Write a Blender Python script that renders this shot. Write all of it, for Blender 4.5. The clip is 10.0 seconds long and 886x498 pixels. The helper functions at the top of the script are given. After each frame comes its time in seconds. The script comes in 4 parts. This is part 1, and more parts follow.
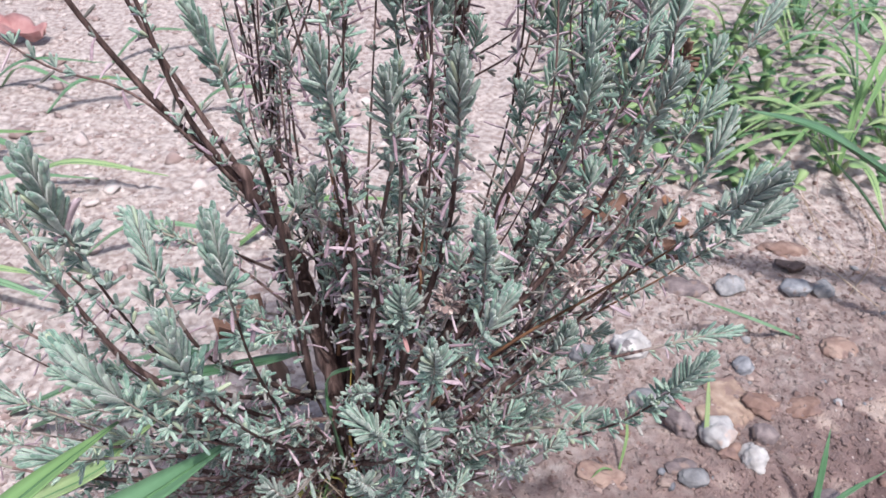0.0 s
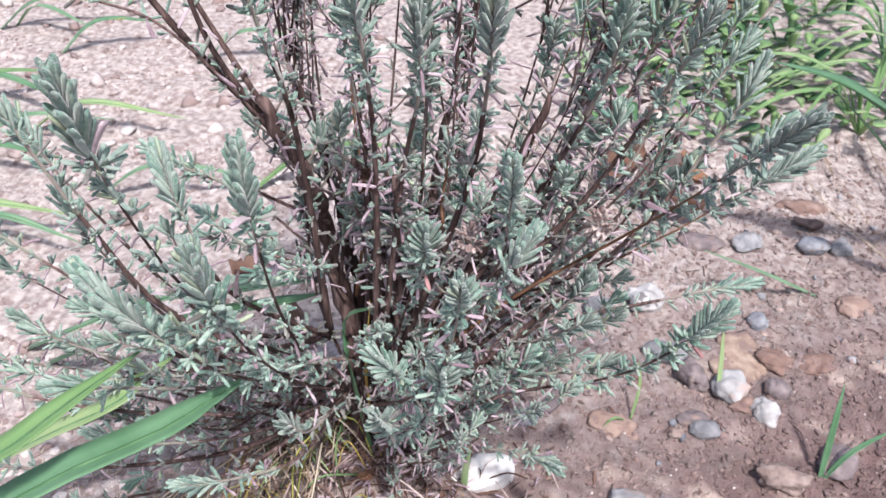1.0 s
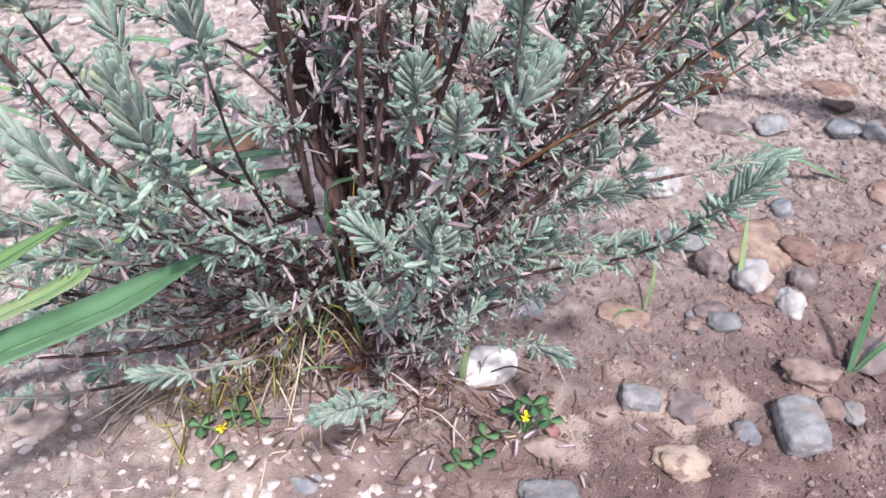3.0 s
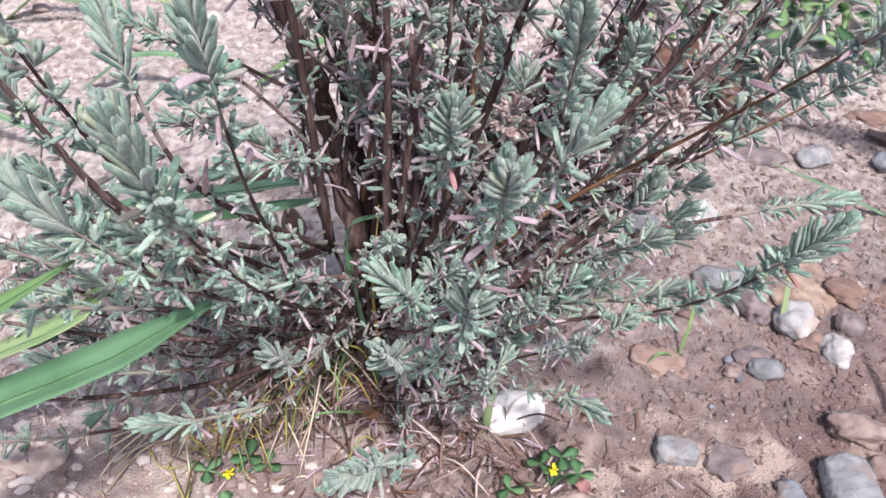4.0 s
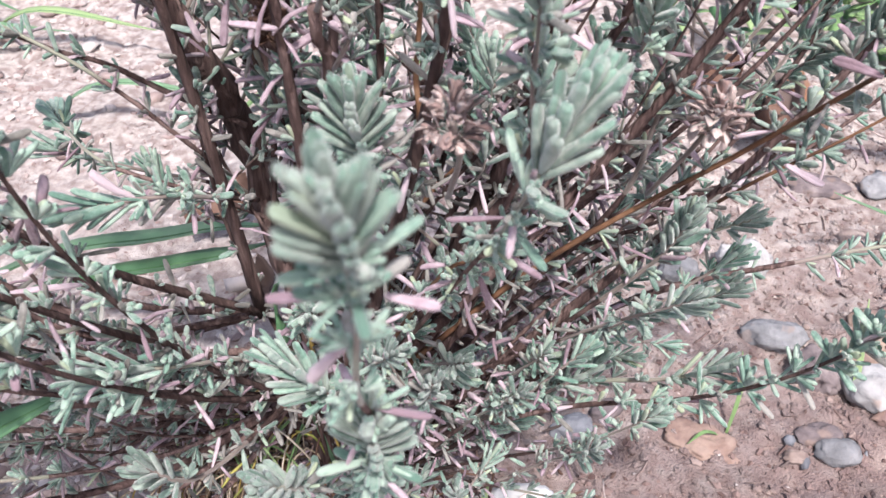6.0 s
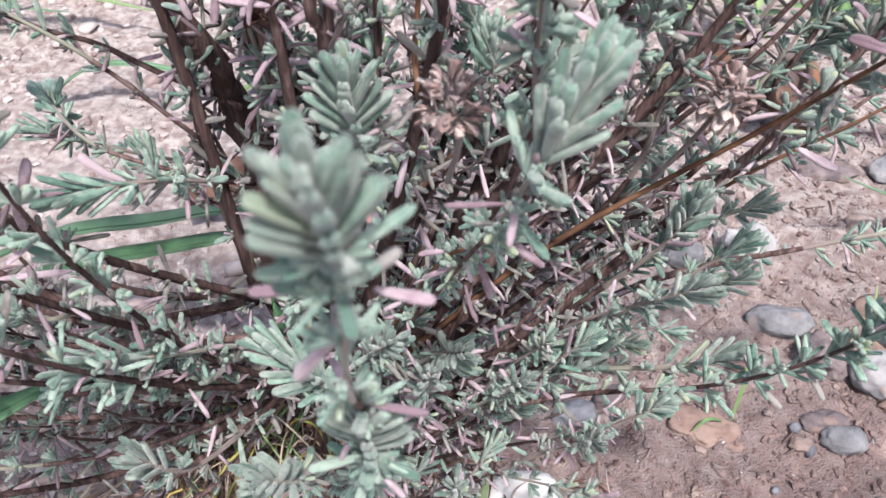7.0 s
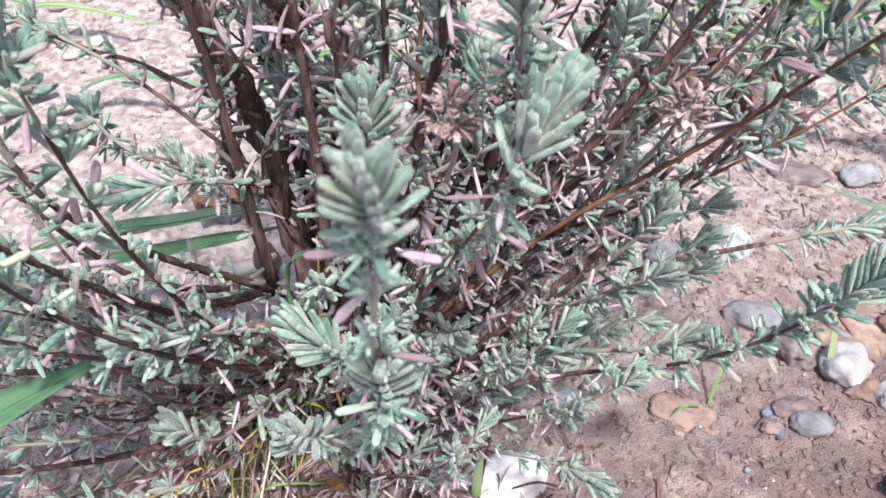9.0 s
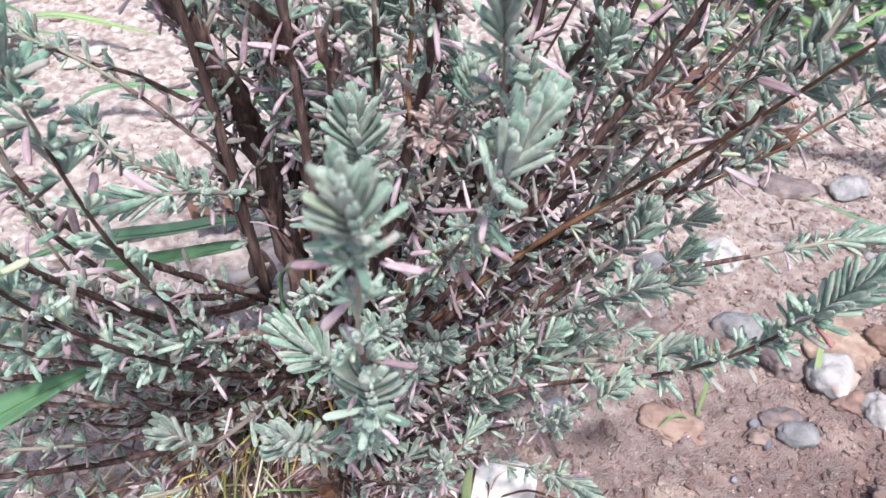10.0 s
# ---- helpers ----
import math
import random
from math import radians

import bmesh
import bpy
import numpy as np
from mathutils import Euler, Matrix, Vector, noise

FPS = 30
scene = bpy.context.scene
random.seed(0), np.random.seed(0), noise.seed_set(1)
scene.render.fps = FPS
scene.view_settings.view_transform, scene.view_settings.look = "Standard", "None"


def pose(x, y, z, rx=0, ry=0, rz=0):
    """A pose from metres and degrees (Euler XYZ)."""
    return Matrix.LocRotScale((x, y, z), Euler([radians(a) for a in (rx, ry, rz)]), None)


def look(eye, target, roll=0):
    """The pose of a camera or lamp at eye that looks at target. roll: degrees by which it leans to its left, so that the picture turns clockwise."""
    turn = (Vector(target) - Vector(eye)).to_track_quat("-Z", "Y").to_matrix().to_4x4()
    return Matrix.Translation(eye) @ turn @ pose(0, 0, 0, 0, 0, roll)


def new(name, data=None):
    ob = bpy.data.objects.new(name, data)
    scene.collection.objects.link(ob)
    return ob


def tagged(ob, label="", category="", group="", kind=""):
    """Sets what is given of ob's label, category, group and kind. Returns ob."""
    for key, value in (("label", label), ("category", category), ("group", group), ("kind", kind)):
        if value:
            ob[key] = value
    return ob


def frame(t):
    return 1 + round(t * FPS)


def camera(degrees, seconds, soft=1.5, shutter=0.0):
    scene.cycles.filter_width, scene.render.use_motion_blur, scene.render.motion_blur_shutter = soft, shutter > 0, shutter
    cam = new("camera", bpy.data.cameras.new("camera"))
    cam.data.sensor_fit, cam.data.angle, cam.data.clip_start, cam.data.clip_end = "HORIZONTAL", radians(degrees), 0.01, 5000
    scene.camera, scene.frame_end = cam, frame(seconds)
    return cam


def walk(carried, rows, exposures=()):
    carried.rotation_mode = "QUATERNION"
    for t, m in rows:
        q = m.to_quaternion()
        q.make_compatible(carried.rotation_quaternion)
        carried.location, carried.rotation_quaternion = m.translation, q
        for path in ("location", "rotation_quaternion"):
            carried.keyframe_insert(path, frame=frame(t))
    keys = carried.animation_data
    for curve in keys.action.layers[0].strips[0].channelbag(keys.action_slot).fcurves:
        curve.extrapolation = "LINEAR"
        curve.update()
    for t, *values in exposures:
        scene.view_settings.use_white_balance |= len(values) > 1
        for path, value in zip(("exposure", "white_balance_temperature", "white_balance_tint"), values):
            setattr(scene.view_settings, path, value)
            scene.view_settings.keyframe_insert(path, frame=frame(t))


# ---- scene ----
cam = camera(54.6, 10.0)
# a small sensor camera's shallow depth, focused on the heart of the shrub
cam.data.dof.use_dof, cam.data.dof.focus_distance, cam.data.dof.aperture_fstop = True, 0.30, 46.0
PATH = [
    (0, (0.139, 0.171, 0.46), (0.022, 1.808, -0.683), -0.4),
    (0.5, (0.134, 0.167, 0.453), (-0.009, 1.75, -0.762), -0.1),
    (1, (0.134, 0.168, 0.453), (-0.001, 1.744, -0.771), 0.6),
    (1.5, (0.135, 0.16, 0.455), (0.031, 1.731, -0.779), 1.2),
    (2, (0.136, 0.175, 0.434), (0.038, 1.706, -0.85), 1.2),
    (2.5, (0.135, 0.188, 0.422), (0.03, 1.676, -0.91), 0.8),
    (2.7, (0.135, 0.191, 0.413), (0.027, 1.635, -0.966), 0.7),
    (3.8, (0.125, 0.22, 0.395), (-0.027, 1.657, -0.987), 1.0),
    (4, (0.125, 0.227, 0.393), (-0.034, 1.682, -0.97), 1.1),
    (4.5, (0.118, 0.271, 0.367), (-0.066, 1.775, -0.938), 1.1),
    (5, (0.128, 0.298, 0.344), (-0.026, 1.81, -0.956), 0.5),
    (5.5, (0.14, 0.305, 0.336), (-0.074, 1.822, -0.95), -1.0),
    (5.7, (0.141, 0.302, 0.336), (-0.105, 1.814, -0.951), -1.7),
    (7, (0.141, 0.308, 0.332), (-0.116, 1.784, -0.993), -1.9),
    (7.5, (0.141, 0.308, 0.332), (-0.114, 1.786, -0.991), -1.9),
    (8, (0.139, 0.305, 0.333), (-0.114, 1.78, -0.994), -1.8),
    (8.5, (0.142, 0.297, 0.34), (-0.108, 1.774, -0.984), -1.7),
    (9, (0.144, 0.282, 0.349), (-0.101, 1.773, -0.962), -1.7),
    (9.5, (0.146, 0.278, 0.353), (-0.092, 1.778, -0.948), -1.2),
    (10, (0.147, 0.278, 0.353), (-0.093, 1.785, -0.94), -1.1),
]
walk(cam, [(t, look(eye, target, roll)) for t, eye, target, roll in PATH], [(0.0, 0.66, 6150, 13), (0.5, 0.78, 6150, 13), (1.0, 0.80, 6150, 13), (1.5, 1.02, 6150, 13), (2.0, 0.81, 6150, 13), (2.5, 0.76, 6150, 14), (4.0, 0.78, 6250, 14), (4.5, 0.79, 6250, 13), (5.0, 1.00, 6250, 14), (5.5, 1.04, 6300, 14), (7.0, 0.78, 6250, 13), (8.0, 0.84, 6250, 13), (8.5, 0.90, 6200, 13), (9.0, 1.00, 6200, 12), (9.5, 0.85, 6150, 12), (10.0, 0.97, 6200, 12)])

# ---- light ----
SUN_ELEV, SUN_AZ = 60.0, 156.0      # azimuth in degrees from +y towards +x
world = bpy.data.worlds.new("sky")
scene.world = world
world.use_nodes = True
wn = world.node_tree.nodes
sky = wn.new("ShaderNodeTexSky")
sky.sky_type, sky.sun_disc = 'NISHITA', False
sky.sun_elevation, sky.sun_rotation = radians(SUN_ELEV), radians(SUN_AZ)
sky.air_density, sky.dust_density = 1.0, 4.0
wn["Background"].inputs["Strength"].default_value = 0.11
world.node_tree.links.new(sky.outputs[0], wn["Background"].inputs["Color"])
sun = new("sun", bpy.data.lights.new("sun", 'SUN'))
sun.data.energy, sun.data.angle, sun.data.color = 2.7, radians(4.0), (1.0, 0.95, 0.90)
ce, se = math.cos(radians(SUN_ELEV)), math.sin(radians(SUN_ELEV))
sun.matrix_world = look((3 * ce * math.sin(radians(SUN_AZ)), 3 * ce * math.cos(radians(SUN_AZ)), 3 * se), (0, 0, 0))


# ---- materials ----
def mat(name, colours, scale=40.0, rough=0.8, bump=0.3, bump_scale=200.0, sheen=0.0, vary=0.25, spots=None, translucent=0.0, distort=0.3, bump_dist=0.001, detail=6.0, stretch=1.0, tone=0.0, pale=None):
    """A surface that mixes its colours by noise at two scales and from piece to piece."""
    m = bpy.data.materials.new(name)
    m.use_nodes = True
    n, l = m.node_tree.nodes, m.node_tree.links
    b = n["Principled BSDF"]
    big = n.new("ShaderNodeTexNoise")
    big.inputs["Scale"].default_value, big.inputs["Detail"].default_value, big.inputs["Distortion"].default_value = scale, detail, distort
    geo, info = n.new("ShaderNodeNewGeometry"), n.new("ShaderNodeObjectInfo")
    place = n.new("ShaderNodeVectorMath")
    place.operation = 'MULTIPLY'
    place.inputs[1].default_value = (1.0, 1.0, stretch)
    l.new(geo.outputs["Position"], place.inputs[0])
    l.new(place.outputs[0], big.inputs["Vector"])
    add = n.new("ShaderNodeMath")
    add.operation = 'ADD'
    l.new(geo.outputs["Random Per Island"], add.inputs[0])
    l.new(info.outputs["Random"], add.inputs[1])
    fr = n.new("ShaderNodeMath")
    fr.operation = 'FRACT'
    l.new(add.outputs[0], fr.inputs[0])
    mx = n.new("ShaderNodeMath")
    mx.operation = 'MULTIPLY_ADD'
    l.new(fr.outputs[0], mx.inputs[0])
    mx.inputs[1].default_value = vary
    sub = n.new("ShaderNodeMath")
    sub.operation = 'SUBTRACT'
    l.new(big.outputs["Fac"], sub.inputs[0])
    sub.inputs[1].default_value = vary / 2
    l.new(sub.outputs[0], mx.inputs[2])
    ramp = n.new("ShaderNodeValToRGB")
    while len(ramp.color_ramp.elements) < len(colours):
        ramp.color_ramp.elements.new(0.5)
    for i, c in enumerate(colours):
        ramp.color_ramp.elements[i].position = 0.28 + 0.44 * i / max(1, len(colours) - 1)
        ramp.color_ramp.elements[i].color = (*c, 1)
    l.new(mx.outputs[0], ramp.inputs[0])
    colour = ramp.outputs[0]
    if spots:
        vo = n.new("ShaderNodeTexNoise")
        vo.inputs["Scale"].default_value, vo.inputs["Detail"].default_value = spots[1], 3.0
        l.new(geo.outputs["Position"], vo.inputs["Vector"])
        cr = n.new("ShaderNodeValToRGB")
        cr.color_ramp.elements[0].position, cr.color_ramp.elements[1].position = spots[2], spots[2] + 0.06
        l.new(vo.outputs["Fac"], cr.inputs[0])
        mixer = n.new("ShaderNodeMixRGB")
        l.new(cr.outputs[0], mixer.inputs[0])
        l.new(colour, mixer.inputs[1])
        mixer.inputs[2].default_value = (*spots[0], 1)
        colour = mixer.outputs[0]
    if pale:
        # paler, stonier towards -x; sunlit tone painted in towards +y, with an uneven edge
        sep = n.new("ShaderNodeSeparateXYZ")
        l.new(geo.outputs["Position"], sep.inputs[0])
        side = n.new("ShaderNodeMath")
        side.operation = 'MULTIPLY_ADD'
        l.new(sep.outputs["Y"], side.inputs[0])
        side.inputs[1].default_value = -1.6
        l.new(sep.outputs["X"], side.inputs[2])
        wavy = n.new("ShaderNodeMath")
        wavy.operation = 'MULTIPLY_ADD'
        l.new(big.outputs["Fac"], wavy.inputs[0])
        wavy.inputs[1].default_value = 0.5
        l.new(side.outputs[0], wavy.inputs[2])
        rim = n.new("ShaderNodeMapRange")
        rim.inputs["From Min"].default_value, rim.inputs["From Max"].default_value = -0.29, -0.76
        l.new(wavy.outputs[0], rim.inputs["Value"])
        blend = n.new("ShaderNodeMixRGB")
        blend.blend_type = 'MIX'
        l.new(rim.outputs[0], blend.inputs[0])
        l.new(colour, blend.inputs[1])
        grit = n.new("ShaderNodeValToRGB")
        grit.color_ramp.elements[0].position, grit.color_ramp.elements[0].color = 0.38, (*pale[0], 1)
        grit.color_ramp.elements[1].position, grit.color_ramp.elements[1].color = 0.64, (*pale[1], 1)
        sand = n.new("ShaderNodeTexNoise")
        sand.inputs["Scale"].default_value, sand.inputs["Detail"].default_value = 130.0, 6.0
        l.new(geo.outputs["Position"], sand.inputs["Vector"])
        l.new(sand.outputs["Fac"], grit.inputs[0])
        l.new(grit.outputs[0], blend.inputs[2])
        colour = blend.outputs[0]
    if tone:
        value = n.new("ShaderNodeMath")
        value.operation = 'MULTIPLY_ADD'
        l.new(info.outputs["Random"], value.inputs[0])
        value.inputs[1].default_value, value.inputs[2].default_value = 2 * tone, 1 - tone
        hsv = n.new("ShaderNodeHueSaturation")
        l.new(value.outputs[0], hsv.inputs["Value"])
        l.new(value.outputs[0], hsv.inputs["Saturation"])
        l.new(colour, hsv.inputs["Color"])
        colour = hsv.outputs[0]
    l.new(colour, b.inputs["Base Color"])
    b.inputs["Roughness"].default_value = rough
    b.inputs["Specular IOR Level"].default_value = 0.3
    b.inputs["Sheen Weight"].default_value = sheen
    if bump:
        fine = n.new("ShaderNodeTexNoise")
        fine.inputs["Scale"].default_value, fine.inputs["Detail"].default_value = bump_scale, 5.0
        l.new(place.outputs[0], fine.inputs["Vector"])
        bp = n.new("ShaderNodeBump")
        bp.inputs["Strength"].default_value, bp.inputs["Distance"].default_value = bump, bump_dist
        l.new(fine.outputs["Fac"], bp.inputs["Height"])
        l.new(bp.outputs[0], b.inputs["Normal"])
    if translucent:
        tr = n.new("ShaderNodeBsdfTranslucent")
        l.new(colour, tr.inputs["Color"])
        ms = n.new("ShaderNodeMixShader")
        ms.inputs[0].default_value = translucent
        l.new(b.outputs[0], ms.inputs[1])
        l.new(tr.outputs[0], ms.inputs[2])
        l.new(ms.outputs[0], n["Material Output"].inputs["Surface"])
    return m


LEAF = mat("sage leaf", [(0.120, 0.208, 0.165), (0.228, 0.338, 0.275), (0.39, 0.49, 0.41)], 420, 0.9, 0.5, 2600, 0.6, 0.45, translucent=0.12, bump_dist=0.0005, tone=0.16)
OLD = mat("old mauve leaf", [(0.26, 0.18, 0.21), (0.42, 0.315, 0.36), (0.57, 0.46, 0.50)], 380, 0.9, 0.6, 2000, 0.3, 0.6, translucent=0.1, bump_dist=0.0004)
YOUNG = mat("pale green leaf", [(0.34, 0.43, 0.33), (0.40, 0.49, 0.37), (0.45, 0.52, 0.36)], 90, 0.85, 0.4, 1200, 0.3, 0.8, translucent=0.15, bump_dist=0.0003)
DULL = mat("dull grey leaf", [(0.13, 0.125, 0.112), (0.235, 0.225, 0.205), (0.36, 0.345, 0.32)], 380, 0.9, 0.6, 2000, 0.3, 0.6, translucent=0.1, bump_dist=0.0004)
STEM = mat("woolly stem", [(0.17, 0.14, 0.12), (0.25, 0.20, 0.18), (0.27, 0.27, 0.21)], 120, 0.85, 0.4, 900, 0.3, 0.4, bump_dist=0.0004)
BARK = mat("brown bark", [(0.042, 0.026, 0.024), (0.105, 0.066, 0.060), (0.24, 0.165, 0.150)], 330, 0.9, 1.0, 900, 0.0, 0.25, bump_dist=0.0016, stretch=0.12, detail=10.0)
RUSSET = mat("russet twig", [(0.10, 0.052, 0.032), (0.19, 0.098, 0.055), (0.27, 0.16, 0.095)], 100, 0.7, 0.4, 600, 0.0, 0.3, bump_dist=0.0004)
FLOWER = mat("dry flower bract", [(0.36, 0.25, 0.23), (0.54, 0.41, 0.38), (0.70, 0.58, 0.54)], 200, 0.9, 0.5, 900, 0.2, 0.6, translucent=0.15, bump_dist=0.0004)
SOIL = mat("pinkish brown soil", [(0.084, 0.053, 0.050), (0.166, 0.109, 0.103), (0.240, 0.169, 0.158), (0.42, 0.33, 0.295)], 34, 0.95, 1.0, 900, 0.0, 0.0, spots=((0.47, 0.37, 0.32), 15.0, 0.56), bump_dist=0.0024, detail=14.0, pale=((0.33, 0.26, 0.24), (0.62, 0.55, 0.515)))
CRUMB = mat("soil crumb", [(0.125, 0.08, 0.072), (0.22, 0.152, 0.139), (0.34, 0.262, 0.235)], 60, 0.95, 0.8, 700, 0.0, 0.3)
GRAVEL = mat("pale gravel", [(0.27, 0.20, 0.185), (0.42, 0.345, 0.325), (0.56, 0.495, 0.47)], 60, 0.9, 0.5, 500, 0.0, 0.8)
STRAW = mat("dry straw", [(0.30, 0.22, 0.15), (0.46, 0.36, 0.25), (0.60, 0.51, 0.40)], 60, 0.8, 0.2, 600, 0.0, 0.8)
YELLOW_STRAW = mat("yellowed grass", [(0.42, 0.30, 0.08), (0.50, 0.40, 0.13), (0.30, 0.32, 0.08)], 60, 0.7, 0.2, 600, 0.0, 0.8)
GRASS = mat("green grass blade", [(0.11, 0.24, 0.12), (0.17, 0.33, 0.18), (0.26, 0.42, 0.25)], 30, 0.5, 0.3, 400, 0.1, 0.4, spots=((0.42, 0.40, 0.10), 28.0, 0.70), translucent=0.3, bump_dist=0.0004)
LIME = mat("light green grass", [(0.22, 0.38, 0.15), (0.31, 0.47, 0.20), (0.41, 0.54, 0.27)], 30, 0.55, 0.3, 400, 0.1, 0.7, translucent=0.35, bump_dist=0.0004)
CLOVER = mat("clover leaflet", [(0.06, 0.14, 0.06), (0.10, 0.215, 0.095), (0.16, 0.30, 0.14)], 80, 0.6, 0.3, 700, 0.0, 0.5, translucent=0.2, bump_dist=0.0003)
PETAL = mat("yellow petal", [(0.75, 0.60, 0.02), (0.85, 0.72, 0.04)], 80, 0.6, 0.0, 100, 0.0, 0.4)
DEAD = mat("dry brown leaf", [(0.085, 0.045, 0.032), (0.16, 0.09, 0.065), (0.24, 0.16, 0.13)], 45, 0.8, 0.5, 300, 0.0, 0.4, bump_dist=0.0006)
DEADGREY = mat("greyed dead leaf", [(0.075, 0.055, 0.05), (0.15, 0.115, 0.108), (0.11, 0.075, 0.063)], 45, 0.8, 0.5, 300, 0.0, 0.4, bump_dist=0.0006)
ORANGE = mat("russet dead leaf", [(0.13, 0.065, 0.04), (0.24, 0.125, 0.075), (0.20, 0.13, 0.10)], 45, 0.75, 0.4, 300, 0.0, 0.4, bump_dist=0.0006)
RED = mat("rose tinted leaf", [(0.33, 0.15, 0.15), (0.46, 0.27, 0.26)], 80, 0.8, 0.3, 700, 0.1, 0.4, translucent=0.15, bump_dist=0.0003)
ROCK = {
    "grey": mat("grey stone", [(0.15, 0.15, 0.158), (0.24, 0.24, 0.25), (0.36, 0.355, 0.36)], 110, 0.9, 0.9, 420, spots=((0.25, 0.215, 0.205), 90.0, 0.56), detail=12.0),
    "blue": mat("blue grey stone", [(0.125, 0.130, 0.150), (0.205, 0.212, 0.235), (0.32, 0.325, 0.34)], 110, 0.85, 0.9, 420, spots=((0.22, 0.185, 0.175), 90.0, 0.57), detail=12.0),
    "purple": mat("purple grey stone", [(0.115, 0.095, 0.100), (0.185, 0.150, 0.152), (0.28, 0.235, 0.23)], 110, 0.9, 0.9, 420, spots=((0.24, 0.18, 0.16), 90.0, 0.56), detail=12.0),
    "white": mat("white stone", [(0.29, 0.28, 0.28), (0.43, 0.42, 0.42), (0.60, 0.59, 0.58)], 75, 0.85, 0.8, 350, spots=((0.42, 0.345, 0.315), 60.0, 0.60), detail=12.0),
    # lit copy of the white stone, the sun's brightness put into its colour
    "white_lit": mat("sunlit white stone", [(0.62, 0.60, 0.58), (0.76, 0.745, 0.73), (0.86, 0.85, 0.84)], 60, 0.8, 0.6, 300, spots=((0.50, 0.42, 0.37), 45.0, 0.64), detail=10.0),
    "speckled": mat("speckled white stone", [(0.30, 0.285, 0.28), (0.45, 0.435, 0.43), (0.61, 0.59, 0.57)], 100, 0.85, 0.8, 350, spots=((0.18, 0.165, 0.17), 110.0, 0.58), detail=12.0),
    "tan": mat("tan stone", [(0.18, 0.13, 0.112), (0.28, 0.215, 0.19), (0.41, 0.335, 0.30)], 100, 0.9, 0.9, 350, spots=((0.22, 0.155, 0.14), 80.0, 0.58), detail=12.0),
    "yellow": mat("sandy yellow stone", [(0.21, 0.145, 0.115), (0.33, 0.245, 0.195), (0.47, 0.38, 0.31)], 90, 0.95, 1.0, 350, spots=((0.23, 0.16, 0.14), 80.0, 0.55), detail=12.0),
    "rust": mat("rusty orange stone", [(0.15, 0.092, 0.076), (0.235, 0.155, 0.128), (0.33, 0.24, 0.20)], 90, 0.9, 0.9, 350, spots=((0.20, 0.135, 0.12), 80.0, 0.56), detail=12.0),
}


# ---- builders ----
rng = np.random.default_rng(7)


def mesh_ob(name, verts, faces, mats, index=None, smooth=True):
    me = bpy.data.meshes.new(name)
    me.from_pydata(verts, [], faces)
    for m in mats:
        me.materials.append(m)
    if index is not None:
        me.polygons.foreach_set("material_index", index)
    if smooth:
        me.polygons.foreach_set("use_smooth", [True] * len(me.polygons))
    me.update()
    return new(name, me)


def child(ob, parent, label="", kind=""):
    """Make ob a part of parent; the meshes stay in world places."""
    ob.parent = parent
    if parent.parent is None:
        ob.matrix_parent_inverse = Matrix.Translation(-parent.location)
    return tagged(ob, label=label, kind=kind)


def thing(name, place, label, category, group=""):
    ob = new(name)
    ob.location = place
    ob.empty_display_size = 0.02
    return tagged(ob, label=label, category=category, group=group)


FLAT = {}


def flat(faces):
    """Corner list and corner counts of faces, kept for shapes that return."""
    key = id(faces)
    if key not in FLAT:
        FLAT[key] = (faces, np.array([a for f in faces for a in f], np.int32), np.array([len(f) for f in faces], np.int32))
    return FLAT[key][1:]


class Soup:
    """Collects many small pieces into one mesh."""
    def __init__(self):
        self.v, self.c, self.k, self.i, self.n = [], [], [], [], 0

    def add(self, verts, faces, index=0):
        corners, counts = flat(faces)
        self.v.append(verts)
        self.c.append(corners + self.n)
        self.k.append(counts)
        self.i.append(np.full(len(counts), index, np.int32))
        self.n += len(verts)

    def make(self, name, mats, smooth=True):
        v, c, k, m = (np.concatenate(q) for q in (self.v, self.c, self.k, self.i))
        me = bpy.data.meshes.new(name)
        me.vertices.add(len(v))
        me.vertices.foreach_set("co", v.astype(np.float32).ravel())
        me.loops.add(len(c))
        me.loops.foreach_set("vertex_index", c)
        me.polygons.add(len(k))
        me.polygons.foreach_set("loop_start", np.concatenate([[0], np.cumsum(k)[:-1]]).astype(np.int32))
        for q in mats:
            me.materials.append(q)
        me.polygons.foreach_set("material_index", m)
        me.polygons.foreach_set("use_smooth", np.full(len(k), smooth))
        me.update(calc_edges=True)
        return new(name, me)


def frame_of(axis, up=(0.0, 0.0, 1.0)):
    """Rotation whose columns are side, axis, normal."""
    ax, ay, az = (float(q) for q in axis)
    ux, uy, uz = (float(q) for q in up)
    d = math.sqrt(ax * ax + ay * ay + az * az) + 1e-9
    ax, ay, az = ax / d, ay / d, az / d
    sx, sy, sz = ay * uz - az * uy, az * ux - ax * uz, ax * uy - ay * ux
    d = math.sqrt(sx * sx + sy * sy + sz * sz)
    if d < 1e-4:
        sx, sy, sz = 0.0, az, -ay
        d = math.sqrt(sy * sy + sz * sz) + 1e-9
    sx, sy, sz = sx / d, sy / d, sz / d
    return np.array(((sx, ax, sy * az - sz * ay), (sy, ay, sz * ax - sx * az), (sz, az, sx * ay - sy * ax)))


